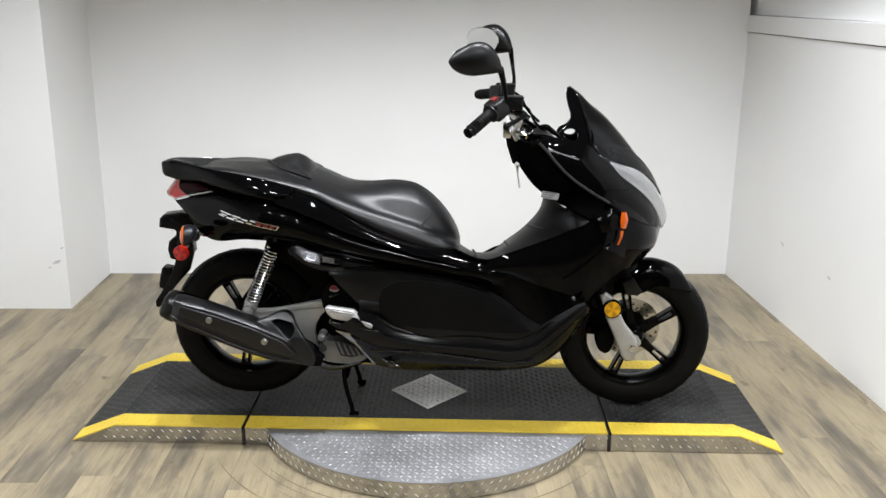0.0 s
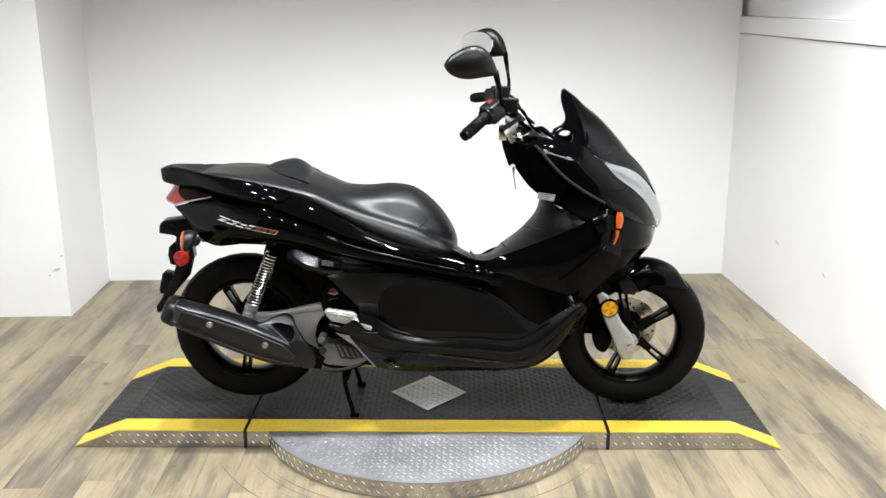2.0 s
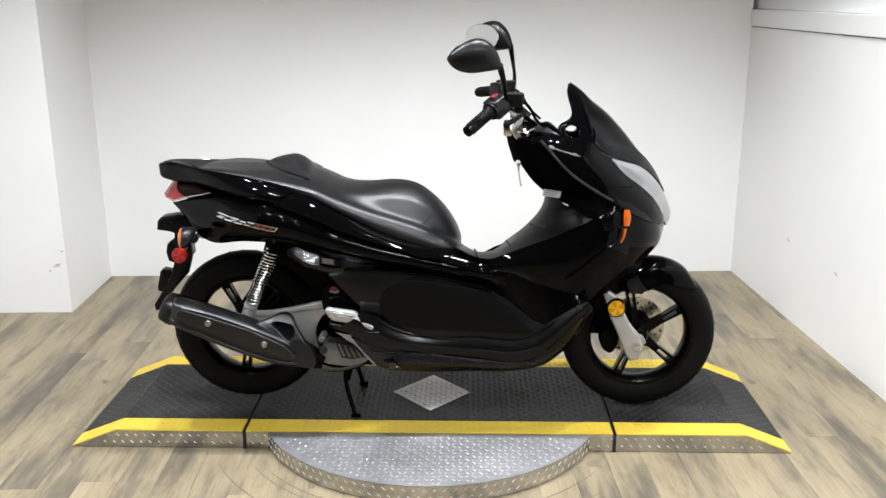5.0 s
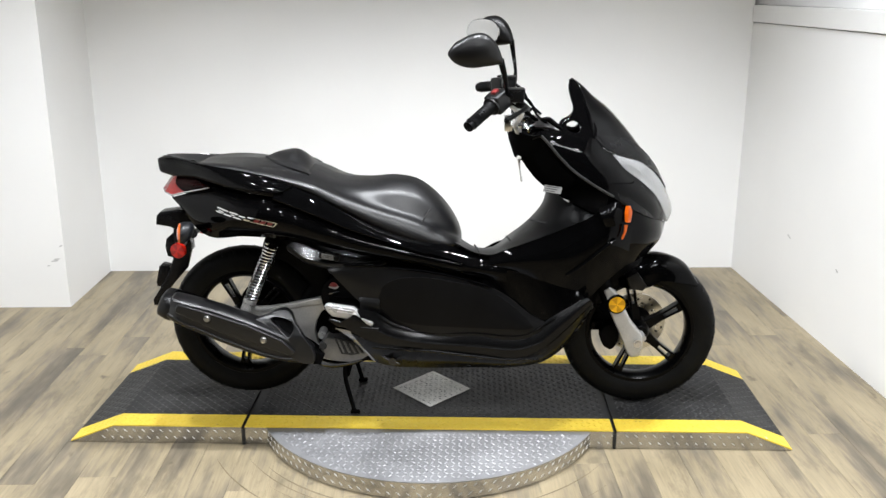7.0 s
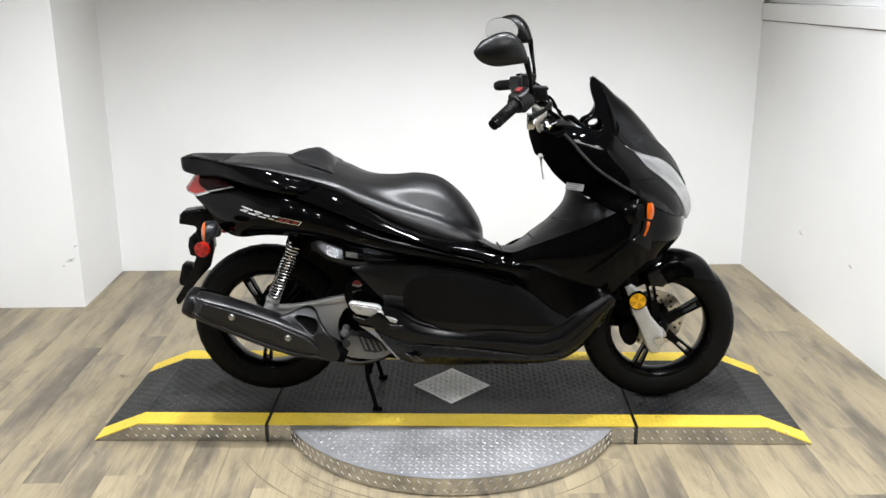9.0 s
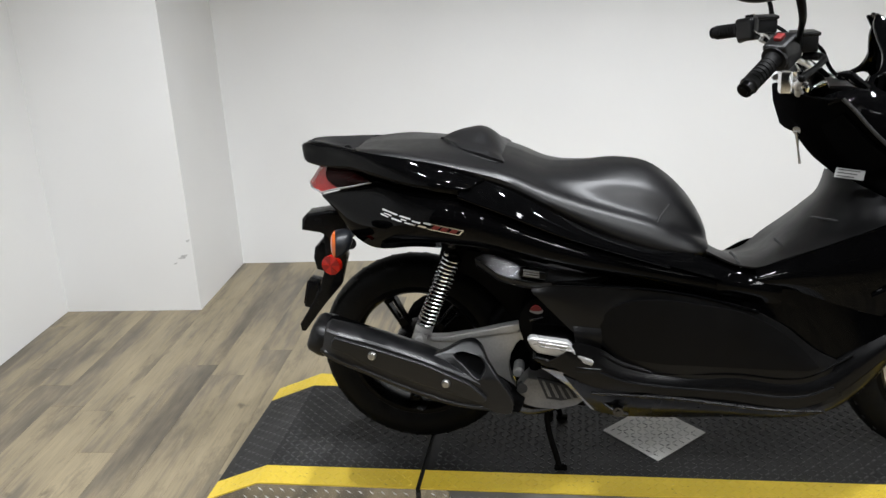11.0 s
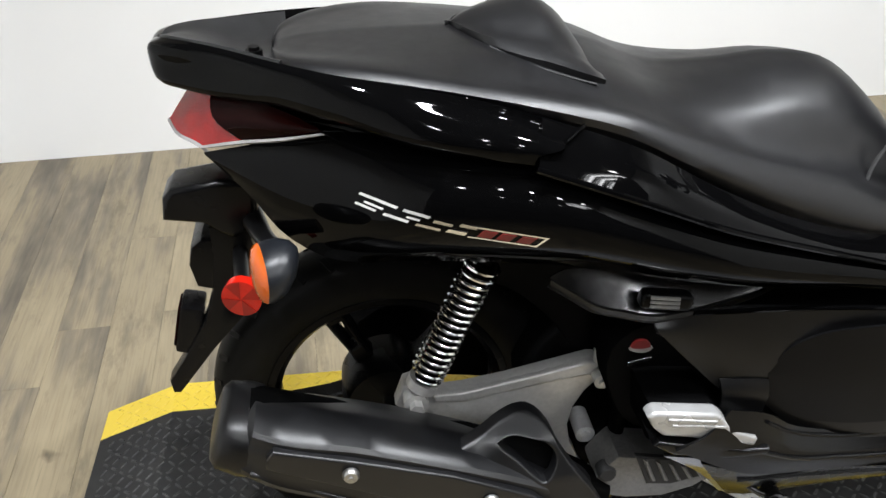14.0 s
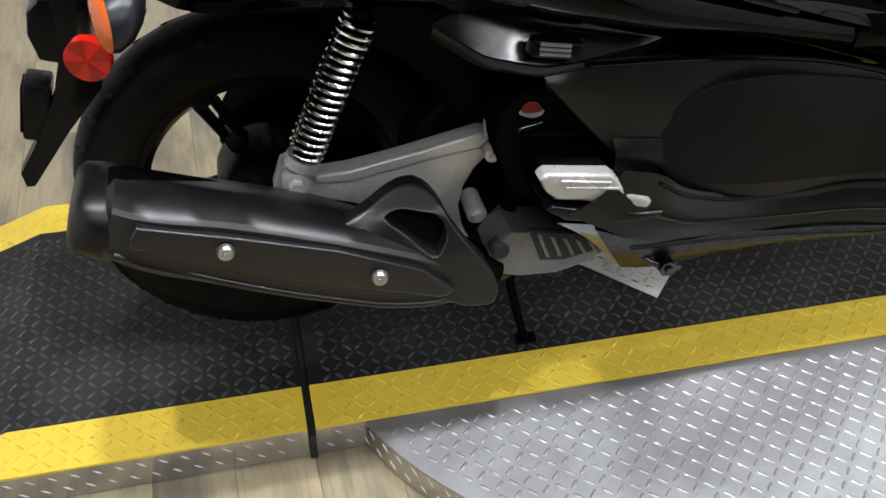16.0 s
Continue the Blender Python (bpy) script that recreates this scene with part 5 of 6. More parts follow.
# -- footwell, leg shield --
R_OUT = [(0.020, -0.200, 0.615), (0.095, -0.208, 0.583), (0.132, -0.212, 0.579), (0.188, -0.218, 0.600), (0.275, -0.234, 0.637), (0.377, -0.244, 0.682), (0.45, -0.25, 0.716)]
R_MID = [(0.030, -0.150, 0.602), (0.10, -0.158, 0.578), (0.14, -0.160, 0.577), (0.20, -0.165, 0.608), (0.275, -0.170, 0.650), (0.335, -0.175, 0.694), (0.39, -0.18, 0.735)]
R_IN = [(0.040, -0.044, 0.577), (0.105, -0.044, 0.554), (0.16, -0.044, 0.562), (0.226, -0.046, 0.614), (0.28, -0.048, 0.664), (0.316, -0.050, 0.714), (0.330, -0.05, 0.757)]
R_SP = [(0.040, 0.05, 0.558), (0.105, 0.05, 0.526), (0.16, 0.05, 0.534), (0.226, 0.05, 0.588), (0.28, 0.05, 0.638), (0.32, 0.05, 0.690), (0.333, 0.05, 0.740)]
R_L = [(0.030, 0.15, 0.54), (0.10, 0.15, 0.495), (0.15, 0.155, 0.50), (0.22, 0.16, 0.552), (0.28, 0.165, 0.595), (0.335, 0.17, 0.640), (0.39, 0.175, 0.69)]
well = part("footwell", sheet([R_OUT, R_MID, R_IN, R_SP, R_L], 40, 26, 0.004), M_INSET, scooter, "matte black raised footwell")
for k, (a, b) in enumerate((((0.187, -0.118, 0.618), (0.206, -0.172, 0.598)), ((0.262, -0.12, 0.672), (0.365, -0.238, 0.672)), ((0.085, -0.14, 0.594), (0.10, -0.205, 0.580)))):
    part("groove", tube([a, tuple((np.array(a) + b) / 2 + (0, 0, 0.004)), b], 0.0028, 6, 10), M_GAP, well)
IN_R = [(0.188, -0.055, 0.950), (0.203, -0.06, 0.906), (0.240, -0.06, 0.850), (0.280, -0.058, 0.796), (0.330, -0.052, 0.750)]
OUT_R = [(0.256, -0.226, 0.952), (0.279, -0.238, 0.958), (0.302, -0.243, 0.936), (0.331, -0.250, 0.902), (0.374, -0.256, 0.860), (0.434, -0.258, 0.816), (0.480, -0.256, 0.776), (0.476, -0.254, 0.745), (0.45, -0.250, 0.722)]
inner = part("leg_shield", sheet([OUT_R, bulged(OUT_R, IN_R, -0.0), IN_R, flip(IN_R), flip(bulged(OUT_R, IN_R, -0.0)), flip(OUT_R)], 30, 24, 0.004), M_ENGINE, scooter, "black inner leg shield")
part("glove_lid", sheet([[(0.285, -0.222, 0.925), (0.325, -0.236, 0.878), (0.385, -0.244, 0.828)], [(0.262, -0.150, 0.885), (0.300, -0.160, 0.825), (0.360, -0.168, 0.772)]], 18, 6, 0.008), M_ENGINE, inner, "matte black glove box lid")
tag = part("caution_label", moved(box((-0.032, -0.0012, -0.011), (0.032, 0.0012, 0.011), 0.0008, 1), Matrix.Translation((0.325, -0.168, 0.782)) @ Matrix.Rotation(radians(-38), 4, "Z") @ Matrix.Rotation(radians(-25), 4, "X")), M_LABEL, inner, "small pale printed caution label", smooth=0)
for k in range(3):
    part("print_bar", moved(box((-0.026, -0.0022, -0.008 + 0.007 * k), (0.012 + 0.005 * k, -0.0010, -0.0055 + 0.007 * k)), Matrix.Translation((0.325, -0.168, 0.782)) @ Matrix.Rotation(radians(-38), 4, "Z") @ Matrix.Rotation(radians(-25), 4, "X")), M_INK, tag, smooth=0)
part("key", joined(rod((0.238, -0.075, 0.868), (0.222, -0.105, 0.868), 0.009, 12), tube([(0.222, -0.108, 0.866), (0.226, -0.112, 0.83), (0.232, -0.114, 0.795)], [0.005, 0.0018, 0.003], 8, 8)), M_CHROME, inner, "ignition key with a hanging fob")

# -- front cowls --
CA_T = [(0.13, -0.215, 0.580), (0.19, -0.224, 0.602), (0.273, -0.240, 0.638), (0.375, -0.250, 0.683), (0.434, -0.256, 0.716), (0.476, -0.256, 0.748), (0.502, -0.250, 0.762), (0.548, -0.238, 0.755)]
CA_M = [(0.13, -0.232, 0.554), (0.20, -0.244, 0.566), (0.28, -0.260, 0.578), (0.378, -0.272, 0.592), (0.44, -0.276, 0.628), (0.485, -0.274, 0.655), (0.52, -0.262, 0.672), (0.56, -0.240, 0.690)]
CA_B = [(0.13, -0.212, 0.532), (0.208, -0.222, 0.517), (0.298, -0.238, 0.478), (0.40, -0.244, 0.450), (0.44, -0.244, 0.456), (0.475, -0.240, 0.488), (0.53, -0.228, 0.535), (0.56, -0.215, 0.555)]
for m in (False, True):
    low = lambda e: [(x, y, z - 0.03) for x, y, z in e] if m else e
    part("leg_cowl", sheet([low(CA_T), low(CA_M), CA_B], 44, 12, 0.004, m, 0.06), M_GLOSS, scooter, "glossy black front leg cowl")
CB_T = [(0.255, -0.195, 0.960), (0.290, -0.204, 0.972), (0.333, -0.207, 0.970), (0.384, -0.211, 0.964), (0.436, -0.211, 0.950), (0.472, -0.207, 0.914), (0.508, -0.203, 0.888), (0.536, -0.201, 0.856), (0.596, -0.176, 0.810), (0.651, -0.136, 0.758), (0.692, -0.088, 0.698)]
CB_B = [(0.252, -0.226, 0.948), (0.279, -0.237, 0.958), (0.302, -0.243, 0.936), (0.331, -0.250, 0.902), (0.374, -0.256, 0.860), (0.434, -0.260, 0.818), (0.498, -0.258, 0.778), (0.540, -0.246, 0.748), (0.596, -0.212, 0.716), (0.650, -0.160, 0.690), (0.692, -0.094, 0.676)]
CB_L = [(0.255, -0.200, 0.972), (0.307, -0.206, 0.955), (0.367, -0.208, 0.915), (0.428, -0.210, 0.905), (0.501, -0.204, 0.886), (0.552, -0.198, 0.857), (0.61, -0.172, 0.804), (0.66, -0.130, 0.736), (0.690, -0.092, 0.680)]
for top, m in ((CB_T, False), (CB_L, True)):
    part("front_cowl", sheet([top, bulged(top, CB_B, 0.014), CB_B], 44, 10, 0.004, m), M_GLOSS, scooter, "glossy black upper front cowl")
both("cowl_accent", [[(0.498, -0.236, 0.830), (0.529, -0.212, 0.845), (0.595, -0.183, 0.806), (0.650, -0.142, 0.754), (0.692, -0.093, 0.694), (0.709, -0.040, 0.656)], [(0.502, -0.250, 0.806), (0.545, -0.236, 0.786), (0.600, -0.200, 0.752), (0.652, -0.150, 0.716), (0.692, -0.096, 0.680), (0.708, -0.040, 0.650)], [(0.518, -0.255, 0.772), (0.560, -0.240, 0.738), (0.612, -0.205, 0.708), (0.655, -0.152, 0.684), (0.692, -0.097, 0.668), (0.707, -0.040, 0.646)]], M_UNDER, scooter, "satin black headlight side panel", 28, 8, 0.003)
N_T = [(0.545, -0.240, 0.748), (0.604, -0.203, 0.712), (0.676, -0.112, 0.672), (0.702, -0.052, 0.648), (0.712, -0.025, 0.643)]
N_M = [(0.552, -0.240, 0.660), (0.625, -0.192, 0.640), (0.678, -0.118, 0.622), (0.699, -0.052, 0.608), (0.706, -0.025, 0.604)]
N_B = [(0.535, -0.222, 0.548), (0.585, -0.190, 0.556), (0.630, -0.130, 0.560), (0.656, -0.055, 0.545), (0.664, -0.025, 0.539)]
both("nose_cowl", [N_T, N_M, N_B], M_GLOSS, scooter, "rounded glossy black nose cowl", 28, 10, 0.004)
H_T = [(0.505, -0.192, 0.899), (0.596, -0.152, 0.866), (0.653, -0.102, 0.821), (0.698, -0.050, 0.764), (0.708, -0.025, 0.752)]
H_B = [(0.503, -0.202, 0.889), (0.536, -0.200, 0.857), (0.595, -0.174, 0.811), (0.650, -0.134, 0.759), (0.690, -0.088, 0.700), (0.718, -0.030, 0.645)]
H_M = [(0.506, -0.199, 0.894), (0.570, -0.182, 0.864), (0.632, -0.142, 0.816), (0.684, -0.096, 0.756), (0.716, -0.056, 0.712), (0.730, -0.025, 0.676)]
both("headlight", [H_T, H_M, H_B], M_CLEAR, scooter, "clear swept headlight lens", 32, 8, 0.006)
part("headlight_bowl", loft([ring((x, 0, z), (0, 1, 0), (0, 0, 1), w, hgt, 20, 2.5) for x, z, w, hgt in ((0.50, 0.83, 0.15, 0.05), (0.58, 0.80, 0.14, 0.05), (0.65, 0.75, 0.10, 0.05), (0.695, 0.71, 0.06, 0.04))]), M_BOWL, scooter, "silver headlight reflector")
both("front_indicator", [[(0.536, -0.262, 0.752), (0.533, -0.268, 0.730), (0.535, -0.271, 0.704)], [(0.545, -0.264, 0.753), (0.547, -0.269, 0.730), (0.545, -0.271, 0.703)], [(0.553, -0.254, 0.750), (0.558, -0.258, 0.728), (0.553, -0.262, 0.702)]], M_AMBER, scooter, "amber front turn signal lens", 16, 6, 0.008)
both("indicator_tail", [[(0.536, -0.272, 0.696), (0.535, -0.274, 0.676), (0.528, -0.275, 0.652)], [(0.545, -0.268, 0.695), (0.541, -0.272, 0.675), (0.531, -0.274, 0.651)]], M_AMBER, scooter, "narrow amber lower end of the turn signal", 12, 4, 0.006)
both("indicator_pod", [[(0.455, -0.262, 0.742), (0.49, -0.264, 0.760), (0.522, -0.262, 0.764)], [(0.462, -0.278, 0.722), (0.49, -0.280, 0.732), (0.526, -0.272, 0.732)], [(0.478, -0.276, 0.690), (0.495, -0.278, 0.692), (0.524, -0.272, 0.700)]], M_GLOSS, scooter, "", 14, 6, 0.004)
S_E = [(0.390, -0.066, 1.100), (0.411, -0.094, 1.071), (0.425, -0.130, 1.032), (0.436, -0.160, 0.992), (0.446, -0.185, 0.946), (0.472, -0.195, 0.918), (0.510, -0.190, 0.898), (0.596, -0.150, 0.867), (0.653, -0.100, 0.822), (0.698, -0.046, 0.765)]
S_C = [(0.391, -0.025, 1.106), (0.412, -0.025, 1.091), (0.452, -0.025, 1.055), (0.495, -0.025, 1.022), (0.552, -0.025, 0.964), (0.600, -0.025, 0.906), (0.640, -0.025, 0.854), (0.670, -0.025, 0.807), (0.704, -0.025, 0.757)]
S_MID = [(0.388, -0.044, 1.108), (0.420, -0.062, 1.083), (0.452, -0.086, 1.045), (0.490, -0.106, 1.005), (0.525, -0.120, 0.962), (0.560, -0.120, 0.926), (0.600, -0.105, 0.888), (0.640, -0.088, 0.850), (0.668, -0.062, 0.812), (0.702, -0.034, 0.760)]
screen = part("windscreen", sheet([S_E, S_MID, S_C, flip(S_MID), flip(S_E)], 40, 28, 0.004), M_SMOKE, scooter, "dark smoked windscreen")
G_E = [(0.450, -0.188, 0.943), (0.474, -0.198, 0.917), (0.512, -0.193, 0.898), (0.598, -0.153, 0.867), (0.654, -0.103, 0.822), (0.698, -0.048, 0.766)]
G_T = [(0.452, -0.182, 0.958), (0.486, -0.172, 0.950), (0.540, -0.146, 0.940), (0.606, -0.108, 0.900), (0.656, -0.076, 0.845), (0.700, -0.038, 0.772)]
both("screen_garnish", [G_T, bulged(G_T, G_E, 0.004), G_E], M_UNDER, screen, "dark grey lower screen garnish", 24, 6, 0.003)
for s in (-1, 1):
    part("screen_stay", moved(plate(curved([(0.372, 1.085), (0.374, 1.100), (0.384, 1.107), (0.398, 1.098), (0.418, 1.055), (0.437, 1.002), (0.452, 0.951), (0.440, 0.935), (0.369, 0.946), (0.340, 0.957), (0.348, 0.980), (0.372, 0.996), (0.383, 1.027), (0.376, 1.060)], 56), -0.012, 0.0, curved([(0.358, 0.969), (0.368, 0.985), (0.389, 0.989), (0.404, 0.973), (0.397, 0.953), (0.374, 0.955)], 20), 0.003, 2), Matrix.Translation((0.028 if s > 0 else 0, s * 0.105 - 0.025 + 0.006, 1.00 if s > 0 else 1.02)) @ Matrix.Rotation(radians(s * 36), 4, "X") @ Matrix.Scale(1.2, 4, (0, 0, 1)) @ Matrix.Translation((0, 0, -1.02))), M_GLOSS, screen, "black inner screen bracket with an opening")
    part("screen_rim", tube([(x - 0.002, s * abs(y) * 1.01 - (LEAN_Y if s > 0 else 0), z) for x, y, z in S_E[:6]], 0.004, 8, 20), M_GLOSS, screen)
part("dash_edge", tube([(0.280, -0.175, 1.000), (0.303, -0.172, 1.000), (0.326, -0.170, 0.984), (0.352, -0.168, 0.966)], [0.004, 0.009, 0.008, 0.006], 10, 14), M_GLOSS, scooter, "thin black dash edge")
part("meter_panel", sheet([[(0.262, -0.19, 0.974), (0.30, -0.19, 0.972), (0.342, -0.188, 0.962)], [(0.272, -0.10, 0.985), (0.305, -0.10, 0.978), (0.345, -0.11, 0.940)], [(0.275, 0.0, 0.985), (0.305, 0.0, 0.970), (0.345, 0.0, 0.930)], [(0.272, 0.08, 0.975), (0.305, 0.08, 0.955), (0.345, 0.08, 0.915)], [(0.262, 0.14, 0.960), (0.30, 0.14, 0.940), (0.342, 0.14, 0.900)]], 20, 24, 0.006), M_MATTE, scooter, "black meter surround")

# -- front end --
F_R = [(0.565, -0.062, 0.43), (0.62, -0.07, 0.426), (0.66, -0.07, 0.43), (0.705, -0.068, 0.452), (0.765, -0.066, 0.446), (0.826, -0.052, 0.432)]
F_C = [(0.568, 0.0, 0.46), (0.617, 0.0, 0.502), (0.667, 0.0, 0.531), (0.734, 0.0, 0.526), (0.793, 0.0, 0.497), (0.834, 0.0, 0.438)]
F_M = [(0.566, -0.05, 0.452), (0.617, -0.054, 0.484), (0.667, -0.055, 0.51), (0.734, -0.054, 0.506), (0.79, -0.05, 0.482), (0.832, -0.04, 0.436)]
part("front_mudguard", sheet([F_R, F_M, F_C, [(x, -y, z) for x, y, z in F_M], [(x, -y, z) for x, y, z in F_R]], 36, 22, 0.004), M_GLOSS, scooter, "glossy black front mudguard")
for s in (-1, 1):
    leg = part("fork_leg", plate([(0.504, 0.442), (0.525, 0.452), (0.552, 0.43), (0.566, 0.402), (0.598, 0.338), (0.637, 0.290), (0.643, 0.25), (0.632, 0.212), (0.604, 0.208), (0.590, 0.226), (0.560, 0.30), (0.535, 0.352)], -0.138 if s < 0 else 0.098, -0.098 if s < 0 else 0.138, None, 0.010, 3), M_ALU, scooter, "silver cast fork lower")
    part("axle_nut", joined(rod((0.622, s * 0.136, 0.262), (0.622, s * 0.148, 0.262), 0.014, 20), rod((0.622, s * 0.147, 0.262), (0.622, s * 0.152, 0.262), 0.009, 6)), M_CHROME, leg)
    part("fork_tube", tube([(0.53, s * 0.112, 0.40), (0.47, s * 0.105, 0.55), (0.42, s * 0.10, 0.68)], [0.026, 0.022, 0.020], 16, 8), M_ENGINE, leg)
    reflector(0.0265, Matrix.Translation((0.547, s * 0.146, 0.398)) @ Matrix.Rotation(radians(0 if s < 0 else 180), 4, "Z"), M_YREF, M_YREF2, leg, "round yellow reflector")
    part("reflector_rim", revolve([(0.0265, s * 0.150), (0.031, s * 0.149), (0.031, s * 0.134), (0.0265, s * 0.134)], (0.547, 0, 0.398), 32, True), M_RIM, leg)
part("axle", rod((0.65, -0.10, 0.262), (0.65, 0.10, 0.262), 0.010), M_ALU, front_wheel)
part("fork_bridge", plate([(0.585, 0.47), (0.62, 0.49), (0.655, 0.44), (0.64, 0.425), (0.60, 0.43)], -0.092, 0.092, None, 0.006), M_MATTE, scooter, "black mudguard bridge")
caliper = part("brake_caliper", plate(curved([(0.50, 0.345), (0.54, 0.36), (0.565, 0.33), (0.568, 0.27), (0.55, 0.235), (0.515, 0.245), (0.50, 0.29)], 24), 0.035, 0.095, None, 0.010, 2), M_ENGINE, scooter, "dark front brake caliper")
part("sensor_bracket", plate(curved([(0.52, 0.30), (0.56, 0.31), (0.57, 0.25), (0.545, 0.215), (0.525, 0.225)], 20), -0.09, -0.03, None, 0.010, 2), M_ENGINE, scooter, "dark bracket beside the fork")
part("brake_hose", tube([(0.52, -0.05, 0.33), (0.485, -0.07, 0.38), (0.50, -0.08, 0.45), (0.46, -0.06, 0.58)], 0.006, 8, 20), M_ENGINE, scooter)

# -- handlebar --
bar = part("handlebar", tube([(0.068, -0.355, 1.010), (0.128, -0.29, 1.052), (0.178, -0.21, 1.052), (0.225, -0.10, 1.010), (0.238, 0.0, 1.0), (0.235, 0.10, 1.012), (0.205, 0.21, 1.052), (0.165, 0.30, 1.052), (0.112, 0.375, 1.040)], 0.0115, 14, 60), M_CHROME, scooter, "chromed tubular handlebar")
for s, ga, gb in ((-1, (0.066, -0.357, 1.009), (0.128, -0.288, 1.053)), (1, (0.112, 0.375, 1.040), (0.164, 0.30, 1.053))):
    a, b = Vector(ga), Vector(gb)
    g = part("grip", tube([a, a.lerp(b, 0.05), a.lerp(b, 0.1), a.lerp(b, 0.5), a.lerp(b, 0.93), b], [0.015, 0.019, 0.0175, 0.0165, 0.0175, 0.022], 18), M_RUBBER, bar, "black rubber grip")
    d = (b - a).normalized()
    part("bar_end", joined(rod(a - d * 0.012, a + d * 0.004, 0.016, 18), rod(a - d * 0.015, a - d * 0.010, 0.009, 12)), M_RIM, g)
    for k in range(6):
        part("grip_rib", tube([a.lerp(b, 0.2 + 0.11 * k), a.lerp(b, 0.225 + 0.11 * k)], 0.0185, 16), M_RUBBER, g)
    c = b + d * 0.030
    sw = part("switch_box", moved(box((-0.026, -0.030, -0.030), (0.026, 0.030, 0.028), 0.010, 3), Matrix.Translation(c) @ d.to_track_quat("Y", "Z").to_matrix().to_4x4()), M_MATTE, bar, "black switch housing")
    part("switch_button", moved(box((-0.008, -0.010, 0.026), (0.008, 0.010, 0.035), 0.002), Matrix.Translation(c) @ d.to_track_quat("Y", "Z").to_matrix().to_4x4()), M_REDINK if s < 0 else M_RIM, sw, "red stop switch" if s < 0 else "")
    part("throttle_collar", tube([b - d * 0.004, b + d * 0.004], 0.027, 20), M_MATTE, sw)
    mc = part("brake_reservoir", joined(box((0.180, s * 0.20 - 0.028, 1.055), (0.226, s * 0.20 + 0.028, 1.090), 0.005), box((0.177, s * 0.20 - 0.031, 1.088), (0.229, s * 0.20 + 0.031, 1.096), 0.003)), M_MATTE, bar, "square black brake fluid reservoir")
    part("brake_lever", joined(tube([(0.208, s * 0.20, 1.046), (0.232, s * 0.245, 1.046), (0.216, s * 0.29, 1.040), (0.190, s * 0.325, 1.030), (0.170, s * 0.345, 1.022)], [0.010, 0.008, 0.0065, 0.0065, 0.008], 10, 24), blob((0.169, s * 0.347, 1.021), 0.008, 0.008, 0.008)), M_RIM, bar, "black brake lever")
    part("lever_bracket", tube([(0.190, s * 0.20, 1.040), (0.221, s * 0.20, 1.022), (0.205, s * 0.17, 0.985), (0.218, s * 0.12, 0.955)], [0.007, 0.008, 0.007, 0.010], 12, 16), M_POLISH, bar, "polished bar bracket")
part("cable_stay", joined(rod((0.249, -0.12, 0.966), (0.317, -0.12, 0.996), 0.0055, 12), rod((0.300, -0.126, 0.988), (0.300, -0.108, 0.988), 0.010, 12)), M_CHROME, bar, "short bright cable stay")
part("switch_bracket", joined(box((0.172, -0.150, 0.958), (0.198, -0.118, 1.006), 0.006), box((0.190, -0.146, 0.968), (0.232, -0.122, 0.982), 0.005)), M_CHROME, bar, "bright cast bracket below the bar")
part("bar_clamp", loft([ring((0.236, 0, z), (0, 1, 0), (1, 0, 0), w, dd, 24, 3.2) for z, w, dd in ((0.935, 0.058, 0.030), (0.957, 0.070, 0.036), (0.962, 0.066, 0.032), (0.978, 0.060, 0.034), (0.992, 0.064, 0.034), (0.997, 0.052, 0.026), (1.016, 0.044, 0.020))]), M_CHROME, bar, "bright handlebar clamp cover")
for cx, cy in ((0.214, -0.045), (0.214, 0.045), (0.250, -0.050)):
    part("clamp_bolt", joined(rod((cx, cy, 0.985), (cx, cy, 1.012), 0.010, 14), rod((cx, cy, 1.010), (cx, cy, 1.015), 0.006, 6)), M_GAP, bar)
part("stem_cover", loft([ring((x, 0, z), (0, 1, 0), (1, 0, 0), w, dd, 18, 2.8) for x, z, w, dd in ((0.262, 0.86, 0.09, 0.05), (0.24, 0.91, 0.085, 0.045), (0.225, 0.95, 0.07, 0.035))]), M_ENGINE, scooter, "black steering stem cover")
for s in (-1, 1):
    part("cable", tube([(0.215, s * 0.19, 1.075), (0.245, s * 0.17, 1.055), (0.272, s * 0.15, 1.01), (0.31, s * 0.13, 0.975)], 0.0045, 8, 16), M_ENGINE, bar, "black control cable")
    part("cable", tube([(0.20, s * 0.19, 1.04), (0.235, s * 0.16, 1.02), (0.275, s * 0.12, 0.99)], 0.006, 8, 14), M_ENGINE, bar, "black control cable")


